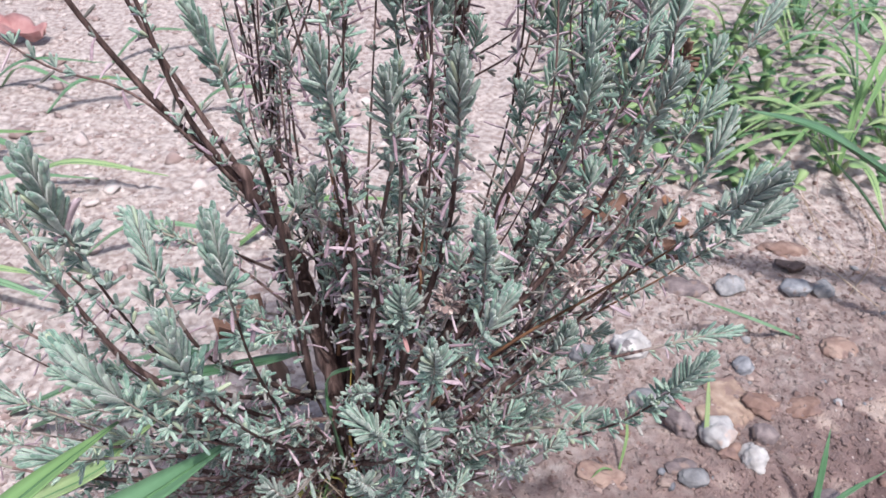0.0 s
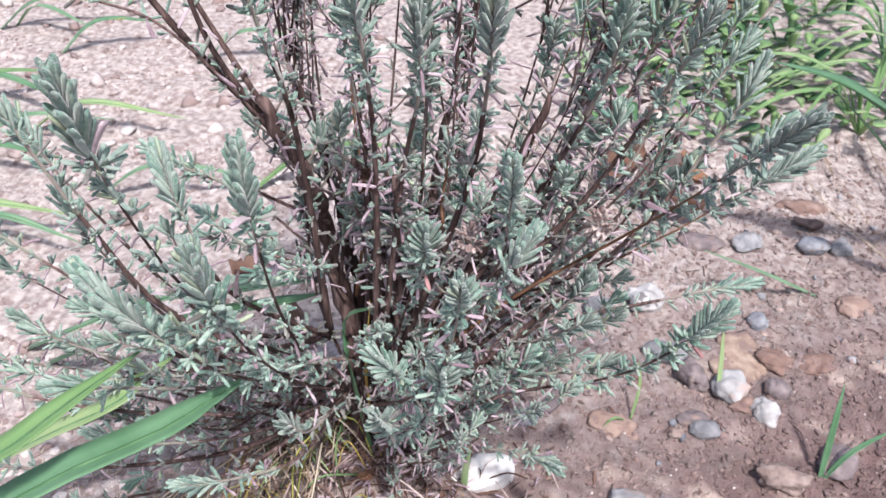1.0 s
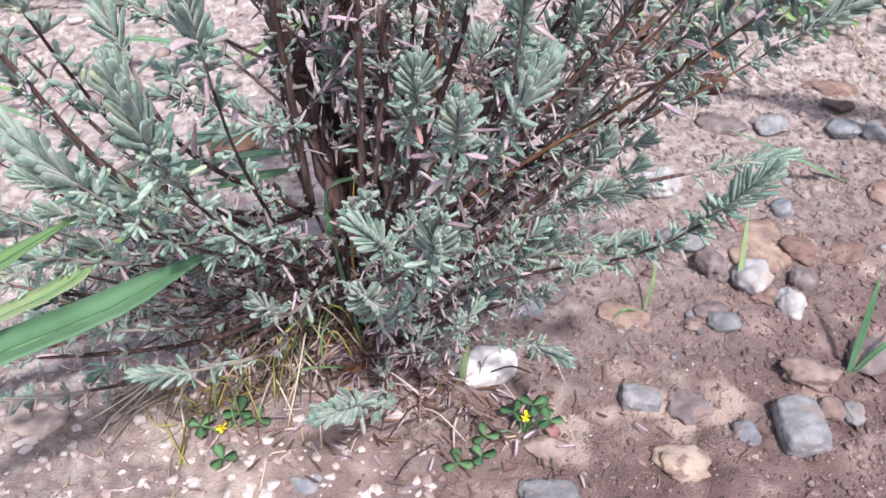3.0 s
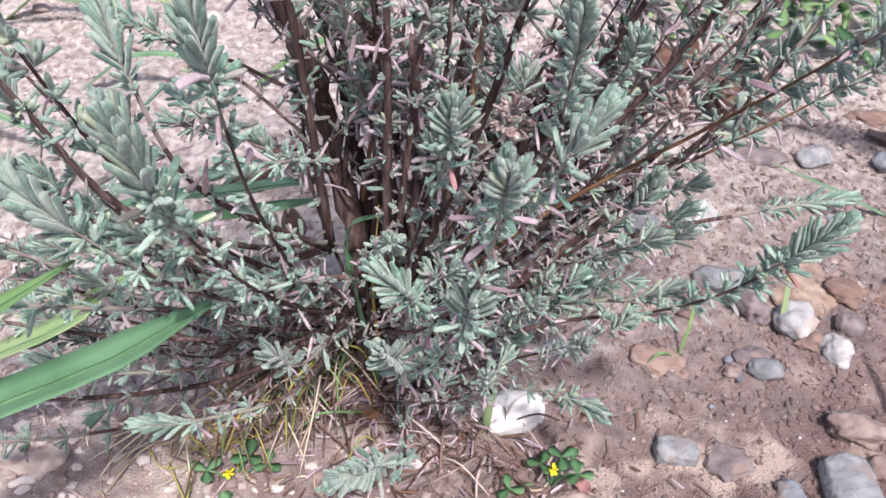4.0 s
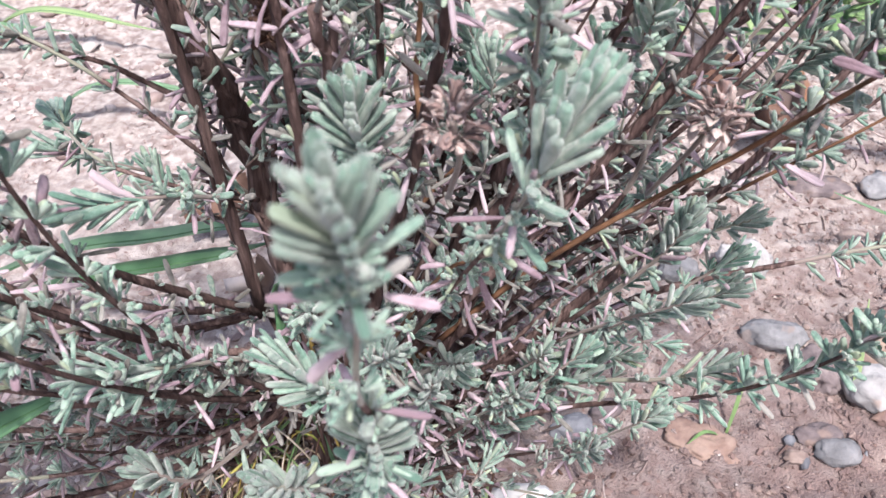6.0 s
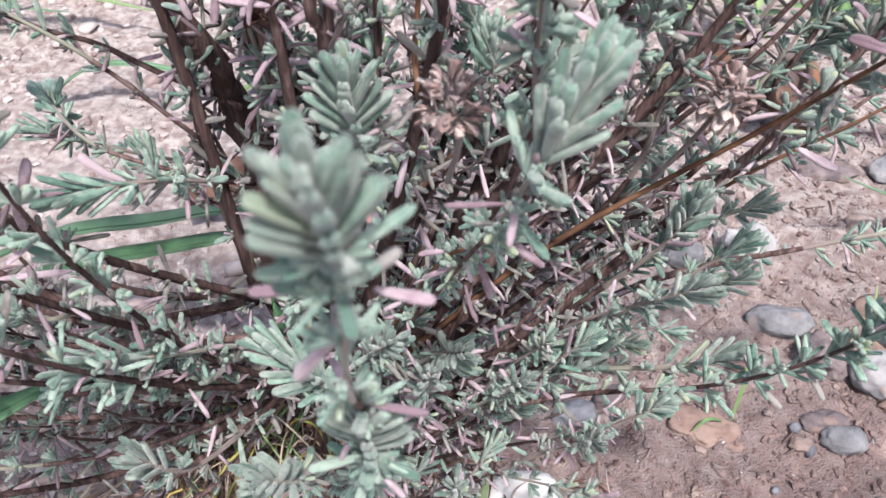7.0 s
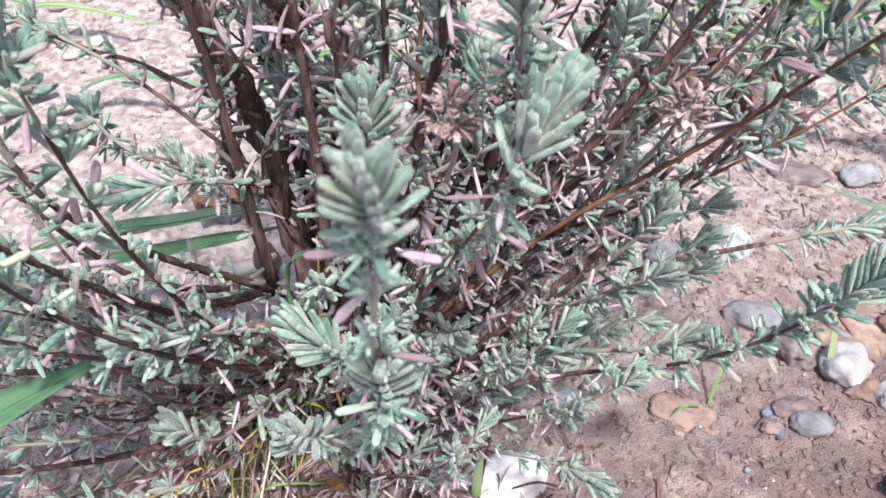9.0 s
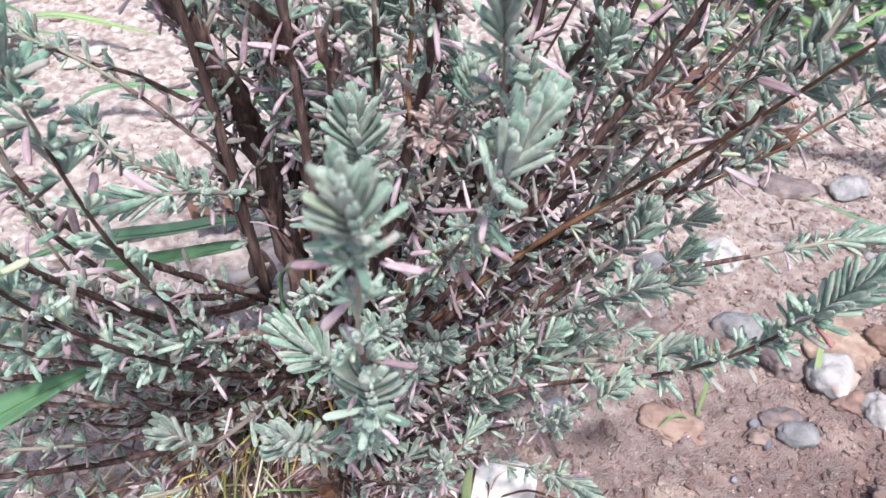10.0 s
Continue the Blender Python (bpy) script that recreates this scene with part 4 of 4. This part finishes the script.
# low skirt of short shoots
for lo, hi, count in (((0.085, 0.420, 0.06), (0.200, 0.520, 0.20), 38), ((-0.16, 0.42, 0.09), (-0.05, 0.50, 0.20), 5), ((0.03, 0.54, 0.05), (0.16, 0.62, 0.20), 12), ((0.13, 0.53, 0.06), (0.215, 0.64, 0.18), 14)):
    made = 0
    while made < count:
        tip = rng.uniform(lo, hi)
        # cast from the camera's place to the ground, to keep soil in view
        run = tip[2] / (0.42 - tip[2])
        fx, fy = tip[0] + (tip[0] - 0.135) * run, tip[1] + (tip[1] - 0.19) * run
        if blocks_view(tip, 0.024) or (fx > 0.07 and fy < 0.515 + max(0.0, fx - 0.09) * 0.75 + max(0.0, fx - 0.20) * 1.5):
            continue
        root = np.array([*(tip[:2] * 0.45 + np.array(FOOT[:2]) * 0.55), tip[2] * 0.5]) + rng.normal(0, 0.008, 3)
        mid = tip * 0.5 + root * 0.5 + np.array([*(rng.normal(0, 0.008, 2)), 0.004])
        S(tuple(tip), tuple(mid), tuple(root), tuple(root * 0.4 + np.array([FOOT[0], FOOT[1], 0.02]) * 0.6), leafy=rng.uniform(0.010, 0.020), size=rng.uniform(0.68, 0.90), tufts=rng.uniform(0.7, 1.0), fade=1.7, old=1.0, thick=rng.uniform(0.5, 0.75), reach=0.8)
        made += 1


def leaflet(length, width, cup=0.10):
    """An oval leaflet along y with a little thickness."""
    vs, fs = [], []
    rows = [(0, 0.10), (0.2, 0.42), (0.45, 0.76), (0.72, 1.0), (0.92, 0.86), (1.0, 0.40)]
    for s_, w in rows:
        for x, z in ((-0.5, cup), (0, 0), (0.5, cup), (0, -0.06)):
            vs.append((x * w * width, s_ * length, z * w * width - 0.12 * length * s_ * s_))
    for k in range(5):
        for j in range(4):
            b = (j + 1) % 4
            fs.append((k * 4 + j, (k + 1) * 4 + j, (k + 1) * 4 + b, k * 4 + b))
    fs.append((0, 1, 2, 3))
    fs.append((23, 22, 21, 20))
    return np.array(vs), fs


def flower_head(place, stalk, size=0.010, dark=False):
    """A dried, papery flower head on its stalk."""
    soup = Soup()
    line = curve([place, tuple((np.array(place) + np.array(stalk)) / 2 + (0.002, 0, 0.002)), stalk], 8)
    v, f = tube(line, [0.0007] * 8, 5)
    soup.add(v, f, 1)
    for k in range(70):
        u = rng.normal(0, 1, 3)
        u /= np.linalg.norm(u)
        p = np.array(place) + u * size * np.array([0.26, 0.26, 0.36])
        m = frame_of(u + rng.normal(0, 0.5, 3) + np.array([0, 0, 0.4]), (0.1, 0.3, 1))
        v, f = leaflet(size * rng.uniform(0.2, 0.42), size * rng.uniform(0.12, 0.28), rng.uniform(0.1, 0.6))
        soup.add(v @ m.T + p, f, 0)
    child(soup.make("flower_head", [DEAD if dark else FLOWER, STEM]), shrub, "dried papery flower head")


flower_head((0.177, 0.485, 0.226), (0.165, 0.495, 0.195), 0.013)
flower_head((0.122, 0.430, 0.255), (0.118, 0.448, 0.225), 0.011)
flower_head((0.202, 0.529, 0.268), (0.190, 0.530, 0.235), 0.015)
flower_head((0.176, 0.520, 0.300), (0.165, 0.525, 0.260), 0.013, True)
flower_head((0.076, 0.470, 0.252), (0.074, 0.480, 0.220), 0.010, True)
flower_head((0.215, 0.520, 0.318), (0.200, 0.525, 0.280), 0.014, True)

# single leaves that have turned rose
for place, way, n_ in (((0.221, 0.452, 0.281), (0.35, -0.1, 0.9), 0.0105), ((0.221, 0.452, 0.281), (-0.5, -0.2, 0.85), 0.0095), ((0.104, 0.432, 0.236), (0.3, -0.6, -0.6), 0.008), ((0.224, 0.462, 0.178), (0.6, -0.3, -0.5), 0.008)):
    m = frame_of(way, (0.1, -0.6, 0.7))
    child(mesh_ob("leaf", (leaf_verts(1, n_, 0.0019, FINE) @ m.T + np.array(place)).tolist(), FINE[1][1], [RED]), shrub, "rose tinted felted leaf")

# long faded leaves, placed to fit the camera's view: base, tip
for base, tip in (
        ((0.062, 0.46, 0.259), (0.064, 0.46, 0.252)), ((0.071, 0.46, 0.261), (0.069, 0.46, 0.252)),
        ((0.071, 0.46, 0.257), (0.081, 0.46, 0.257)), ((0.08, 0.465, 0.248), (0.088, 0.465, 0.253)),
        ((0.115, 0.47, 0.256), (0.123, 0.47, 0.254)), ((0.141, 0.46, 0.258), (0.15, 0.46, 0.253)),
        ((0.117, 0.366, 0.273), (0.111, 0.366, 0.272)), ((0.124, 0.366, 0.274), (0.13, 0.366, 0.273)),
        ((0.127, 0.43, 0.219), (0.13, 0.43, 0.209)), ((-0.005, 0.45, 0.155), (-0.02, 0.45, 0.134)),
        ((-0.003, 0.45, 0.154), (-0.0, 0.45, 0.141)), ((0.021, 0.44, 0.216), (0.011, 0.44, 0.205)),
        ((0.024, 0.44, 0.223), (0.019, 0.44, 0.206)), ((0.009, 0.44, 0.192), (0.027, 0.44, 0.197)),
        ((0.191, 0.47, 0.224), (0.2, 0.47, 0.219)), ((0.201, 0.46, 0.252), (0.192, 0.46, 0.256))):
    base, tip = np.array(base), np.array(tip)
    m = frame_of(tip - base, (0.1, -0.6, 0.7))
    n_ = np.linalg.norm(tip - base)
    child(mesh_ob("leaf", (leaf_verts(int(rng.choice((2, 4))), n_, min(0.0021, 0.17 * n_ + 0.0004), FINE) @ m.T + base).tolist(), FINE[2][1], [OLD]), shrub, "faded mauve leaf, long and limp")

# ---- grass and weeds ----
def grass(name, blades, label, material=GRASS, group="grass blades", fold=0.3):
    """A tuft of grass; each blade is a list of places from root to tip with its greatest width."""
    ob = thing(name, tuple(blades[0][0][0]), label, "grass", group)
    for pts, w in blades:
        v, f = ribbon(pts, [w * 0.6, w, w * 0.9, w * 0.08], fold)
        blade = child(mesh_ob("blade", v.tolist(), f, [material]), ob)
        if w > 0.0075:
            # the raised midrib of a broad blade
            v, f = tube(curve(pts, 14), [w * 0.045] * 10 + [w * 0.035, w * 0.025, w * 0.015, w * 0.006], 5)
            child(mesh_ob("midrib", v.tolist(), f, [CLOVER]), blade, "darker green midrib")
    return ob


grass("grass_plant", [([(-0.17, 0.36, -0.005), (-0.11, 0.345, 0.12), (-0.043, 0.360, 0.172), (-0.002, 0.390, 0.176), (0.013, 0.409, 0.175), (0.026, 0.430, 0.171)], 0.0165)], "broad green grass blade with a yellow spot arching under the shrub", fold=0.35)
grass("grass_plant", [([(-0.15, 0.35, -0.005), (-0.08, 0.340, 0.165), (-0.027, 0.357, 0.214), (-0.006, 0.400, 0.212)], 0.0130)], "broad light green grass blade leaning into the shrub", LIME, fold=0.35)
grass("grass_plant", [([(-0.20, 0.430, -0.005), (-0.12, 0.430, 0.090), (-0.054, 0.440, 0.130), (-0.042, 0.450, 0.138), (-0.026, 0.462, 0.146)], 0.0125)], "bent light green grass blade beneath the leaves", LIME)
grass("grass_plant", [([(-0.22, 0.60, -0.005), (-0.10, 0.580, 0.072), (-0.020, 0.555, 0.112), (0.012, 0.543, 0.130), (0.036, 0.534, 0.141)], 0.012), ([(-0.20, 0.585, -0.005), (-0.09, 0.560, 0.070), (-0.011, 0.548, 0.105), (0.016, 0.542, 0.118), (0.036, 0.536, 0.131)], 0.011)], "broad dark green grass blades behind the trunk")
grass("grass_plant", [([(0.066, 0.500, 0.02), (0.058, 0.488, 0.11), (0.056, 0.488, 0.150), (0.064, 0.486, 0.163), (0.080, 0.482, 0.170)], 0.0046)], "small curved green grass blade before the trunk")
grass("grass_plant", [([(0.072, 0.496, 0.02), (0.066, 0.486, 0.110), (0.072, 0.478, 0.178)], 0.0016)], "thin yellowing grass blade before the trunk", YELLOW_STRAW)
grass("grass_plant", [([(0.58, 0.78, -0.005), (0.50, 0.755, 0.085), (0.401, 0.74, 0.158), (0.36, 0.74, 0.180), (0.315, 0.735, 0.194)], 0.023), ([(0.50, 0.73, -0.005), (0.455, 0.735, 0.070), (0.411, 0.74, 0.127), (0.358, 0.74, 0.176)], 0.011)], "broad blue green grass blade bending over the soil")
grass("grass_sprout", [([(0.347, 0.534, -0.004), (0.350, 0.548, 0.030), (0.352, 0.560, 0.062)], 0.0042), ([(0.347, 0.534, -0.004), (0.362, 0.540, 0.022), (0.388, 0.548, 0.040)], 0.0038)], "young green grass sprout on bare soil", GRASS, "sprouts")
grass("grass_sprout", [([(0.294, 0.605, -0.004), (0.293, 0.612, 0.02), (0.291, 0.622, 0.050)], 0.0035)], "single young grass shoot beside white stone", LIME, "sprouts")
grass("grass_sprout", [([(0.120, 0.500, -0.004), (0.121, 0.495, 0.03), (0.124, 0.490, 0.062)], 0.0045)], "short green grass blade by the white stone", LIME, "sprouts")
grass("grass_sprout", [([(0.23, 0.575, -0.004), (0.234, 0.585, 0.02), (0.232, 0.592, 0.038)], 0.0020), ([(0.23, 0.575, -0.004), (0.218, 0.567, 0.008), (0.210, 0.562, 0.004)], 0.0018)], "thin green seedling on the soil", LIME, "sprouts")
grass("grass_plant", [([(0.39, 0.72, 0.0), (0.34, 0.71, 0.028), (0.285, 0.690, 0.062)], 0.0055)], "thin green grass blade from under the branch")
for k in range(16):
    x, y, a = rng.uniform(-0.55, -0.10), rng.uniform(0.70, 1.25), rng.normal(0.2, 0.35)
    n_ = rng.uniform(0.12, 0.22)
    grass("grass_plant", [([(x, y, -0.004), (x + n_ * 0.4 * math.cos(a), y + n_ * 0.4 * math.sin(a), 0.035), (x + n_ * math.cos(a), y + n_ * math.sin(a), 0.022)], rng.uniform(0.008, 0.013))], "green grass blade lying over pale gravel", LIME if k % 3 == 0 else GRASS)
for k in range(15):
    x, y = rng.uniform(0.46, 0.86), rng.uniform(0.98, 1.50)
    blades = []
    for _ in range(7):
        a, n_ = rng.uniform(0, 6.28), rng.uniform(0.09, 0.20)
        lift = rng.uniform(0.25, 0.75)
        blades.append(([(x, y, -0.004), (x + n_ * 0.25 * math.cos(a), y + n_ * 0.25 * math.sin(a), n_ * lift * 0.8), (x + n_ * 0.62 * math.cos(a), y + n_ * 0.62 * math.sin(a), n_ * lift), (x + n_ * math.cos(a), y + n_ * math.sin(a), n_ * lift * 0.6)], rng.uniform(0.0035, 0.009)))
    grass("grass_tuft", blades, "tuft of light green grass behind the shrub", LIME if k % 4 else GRASS, "grass tufts")


def clover(x, y, stems, label, flower=True):
    """Sprawling medick with three leaflets on each stalk and a small yellow flower."""
    ob = thing("clover_plant", (x, y, 0), label, "weed", "clover plants")
    for dx, dy, dz, s_ in stems:
        end = np.array([x + dx, y + dy, dz])
        v, f = tube(curve([(x, y, -0.002), ((x + end[0]) / 2, (y + end[1]) / 2, dz * 0.8), tuple(end)], 7), [0.0006] * 7, 5)
        child(mesh_ob("stalk", v.tolist(), f, [CLOVER]), ob)
        a0 = rng.uniform(0, 6.28)
        for k in range(3):
            a = a0 + k * 2.1
            m = frame_of((math.cos(a), math.sin(a), 0.35), (0, 0, 1))
            v, f = leaflet(s_ * rng.uniform(0.9, 1.1), s_ * 0.75)
            child(mesh_ob("leaflet", (v @ m.T + end).tolist(), f, [CLOVER]), ob)
    if flower:
        soup = Soup()
        for k in range(14):
            u = rng.normal(0, 1, 3)
            u /= np.linalg.norm(u)
            m = frame_of(u, (0.1, 0.2, 1))
            v, f = leaflet(0.0032, 0.0022)
            soup.add(v @ m.T + np.array([x, y - 0.003, 0.020]), f)
        child(soup.make("flower", [PETAL]), ob, "small yellow flower")
    return ob


clover(0.156, 0.475, [(0.004, 0.006, 0.018, 0.008), (0.013, -0.002, 0.016, 0.008), (-0.006, 0.002, 0.016, 0.0075), (-0.021, -0.011, 0.010, 0.0075), (0.010, 0.008, 0.012, 0.0075)], "green clover plant with a yellow flower on sunlit soil")
clover(0.130, 0.446, [(0.004, 0.004, 0.012, 0.0075), (-0.008, 0.0, 0.010, 0.0085)], "small green clover seedling on the soil", False)
clover(-0.004, 0.452, [(0.008, 0.006, 0.022, 0.0085), (-0.012, -0.002, 0.018, 0.0085), (0.004, -0.018, 0.014, 0.0085), (0.018, 0.004, 0.02, 0.0075)], "green clover plant with a yellow flower beside straw")

# leafy green weeds behind the shrub
weeds = Soup()
for k in range(1500):
    x, y = rng.normal(0.36, 0.12), rng.normal(1.18, 0.16)
    if y < 0.93 or x < 0.20 or noise.noise(Vector((x * 14, y * 14, 2))) < -0.12:
        continue
    m = frame_of(rng.normal(0, 1, 3) * (1, 1, 0.35) + (0, -0.2, 0.3), (0, 0, 1))
    v, f = leaflet(rng.uniform(0.012, 0.032), rng.uniform(0.007, 0.018))
    weeds.add(v @ m.T + np.array([x, y, abs(rng.normal(0.0, 0.028))]), f, int(rng.random() < 0.75))
tagged(weeds.make("weed_patch", [CLOVER, LIME]), label="patch of leafy green weeds behind the shrub", category="weeds", kind="stuff")


# ---- litter ----
def straws(name, count, centre, spread_, way, length, lift, mats, label, single=False):
    """Loose thin stalks as one heap."""
    soup = Soup()
    heap = thing(name, (*centre, 0), label, "straw") if single else None
    for _ in range(count):
        x, y = rng.normal(centre[0], spread_[0]), rng.normal(centre[1], spread_[1])
        a, n_ = math.atan2(way[1], way[0]) + rng.normal(0, way[2]), length * rng.uniform(0.4, 1.2)
        z = height(x, y) + rng.uniform(0, lift)
        e = (x + n_ * math.cos(a), y + n_ * math.sin(a))
        z2 = height(*e) + 0.001 + rng.uniform(0, lift * 0.4)
        pts = curve([(x, y, z), ((x + e[0]) / 2 + rng.normal(0, 0.09) * n_, (y + e[1]) / 2 + rng.normal(0, 0.11) * n_, (z + z2) / 2 + lift * rng.uniform(0.05, 0.5)), (*e, z2)], 7)
        r = rng.uniform(0.0003, 0.0007)
        v, f = tube(pts, [r, r, r, r, r, r, r * 0.4], 4)
        if single:
            child(mesh_ob("straw", v.tolist(), f, [mats[int(rng.integers(0, len(mats)))]]), heap)
        else:
            soup.add(v, f, int(rng.integers(0, len(mats))))
    return heap or tagged(soup.make(name, mats), label=label, category="straw", kind="stuff")


straws("straw_heap", 290, (0.018, 0.512), (0.018, 0.020), (-0.4, -0.8, 1.1), 0.030, 0.036, [STRAW, STRAW, YELLOW_STRAW, STRAW, DEAD, LIME, DEADGREY], "heap of dry yellow straw at the foot of the shrub", True)
straws("straw_bundle", 18, (-0.042, 0.488), (0.010, 0.008), (-0.70, -0.70, 0.38), 0.042, 0.006, [STRAW], "pale dry straws fanned out over the soil", True)
straws("yellow_straws", 16, (-0.026, 0.474), (0.014, 0.008), (0.9, -0.30, 0.45), 0.034, 0.008, [YELLOW_STRAW], "yellow grass stalks lying beside the clover", True)
straws("straw_litter", 300, (0.28, 0.62), (0.14, 0.16), (1, 0.2, 3.0), 0.011, 0.001, [CRUMB, CRUMB, DEADGREY], "scattered bits of straw on the soil")
straws("straw_litter", 160, (-0.05, 0.47), (0.08, 0.05), (1, 0.2, 3.0), 0.016, 0.002, [STRAW, FLOWER], "scattered bits of straw by the shrub")
straws("twig_litter", 24, (0.50, 0.90), (0.08, 0.12), (0.2, -1.0, 0.6), 0.16, 0.012, [STRAW, FLOWER], "dry stalks lying on the soil by the grass")

straws("twig_debris", 110, (0.085, 0.49), (0.035, 0.025), (1, 0.2, 3.0), 0.030, 0.018, [BARK, DEAD, FLOWER], "dry brown twig bits around the trunk")
straws("straw_stubs", 12, (0.028, 0.522), (0.006, 0.005), (0.35, 0.9, 0.18), 0.016, 0.030, [STRAW], "short bundle of cut pale straw stubs by the trunk", True)
litter = Soup()
for k in range(900):
    a, d = rng.uniform(0, 6.28), abs(rng.normal(0, 0.048))
    x, y = 0.075 + d * math.cos(a) * 1.25, 0.495 + d * math.sin(a) * 0.8
    m = frame_of((math.cos(a * 7), math.sin(a * 7), rng.normal(0, 0.25)), (0, 0, 1))
    litter.add(leaf_verts(int(rng.integers(0, 5)), rng.uniform(0.006, 0.012), 0.0016) @ m.T + np.array([x, y, height(x, y) + rng.uniform(0.0005, 0.006)]), SHAPES[0][1], int(rng.integers(0, 3)))
tagged(litter.make("leaf_litter", [OLD, DEAD, DEADGREY]), label="fallen dry leaves under the lavender shrub", category="leaf litter", kind="stuff")


def dead_leaf(place, size, turn, curl, material, label, tilt=(0, 0)):
    """A curled dry leaf with a midrib fold."""
    n, w = 9, 7
    vs, fs = [], []
    shift = rng.uniform(-9, 9)
    for side in (0, -1):
        for i in range(n):
            s_ = i / (n - 1)
            wid = math.sin(math.pi * (0.06 + 0.9 * s_)) ** 0.7
            for j in range(w):
                q = j / (w - 1) * 2 - 1
                wob = 0.20 * noise.noise(Vector((s_ * 4, q * 2.6, shift))) + 0.09 * noise.noise(Vector((s_ * 9, q * 6, shift)))
                vs.append((q * wid * size * 0.32, (s_ - 0.5) * size, size * (curl * (q * q * 0.35 + (s_ - 0.5) ** 2 * 0.9) + wob) + side * 0.0007))
    for i in range(n - 1):
        for j in range(w - 1):
            a = i * w + j
            fs.append((a, a + 1, a + w + 1, a + w))
            b = a + n * w
            fs.append((b, b + w, b + w + 1, b + 1))
    edge = [j for j in range(w)] + [i * w + w - 1 for i in range(1, n)] + [(n - 1) * w + j for j in range(w - 2, -1, -1)] + [i * w for i in range(n - 2, 0, -1)]
    for k, a in enumerate(edge):
        b = edge[(k + 1) % len(edge)]
        fs.append((b, a, a + n * w, b + n * w))
    ob = mesh_ob("dead_leaf", vs, fs, [material])
    ob.matrix_basis = pose(*place, tilt[0], tilt[1], turn)
    return tagged(ob, label=label, category="leaf", group="fallen dead leaves")


dead_leaf((0.262, 0.835, 0.022), 0.046, 20, 0.8, DEADGREY, "curled grey dead leaf on the soil", (35, 10))
dead_leaf((0.292, 0.850, 0.016), 0.048, -30, 0.7, DEADGREY, "large curled grey brown dead leaf", (20, -12))
dead_leaf((0.285, 0.815, 0.012), 0.046, 65, 1.0, DEAD, "dark brown curled dead leaf", (12, 8))
dead_leaf((0.302, 0.870, 0.016), 0.034, 50, 0.8, ORANGE, "russet orange dead leaf among others", (30, 0))
dead_leaf((0.245, 0.870, 0.018), 0.048, -60, 0.7, DEAD, "brown dead leaf under branches", (20, 15))
dead_leaf((0.405, 0.815, 0.004), 0.026, 80, 0.2, DEADGREY, "faded brown leaf on bare soil")
dead_leaf((-0.020, 0.640, 0.008), 0.026, 30, 0.9, DEADGREY, "brown dead leaf behind the trunk", (10, 0))
dead_leaf((-0.06, 0.690, 0.012), 0.045, -40, 0.8, DEAD, "brown dead leaf on the gravel")
for k in range(16):
    x, y = rng.normal(0.042, 0.014), rng.normal(0.522, 0.012)
    dead_leaf((x, y, height(x, y) + 0.004 + 0.0006 * k), rng.uniform(0.009, 0.015), rng.uniform(0, 360), rng.uniform(0.25, 0.55), (ORANGE, DEAD)[k % 2], "reddish brown dry leaf in the litter by the trunk", (rng.uniform(-30, 30), rng.uniform(-30, 30)))
dead_leaf((0.040, 0.485, 0.036), 0.014, 10, 0.7, DEAD, "dark brown leaf at the trunk foot", (-25, 0))
dead_leaf((0.062, 0.480, 0.036), 0.013, 70, 0.8, ORANGE, "reddish brown leaf at the trunk foot", (-20, 10))
dead_leaf((-0.55, 1.31, 0.014), 0.085, 80, 0.5, RED, "faded red leaf on the far gravel", (10, 6))
dead_leaf((0.172, 0.474, 0.003), 0.011, 40, 0.8, RED, "small dark red leaf beside the clover")
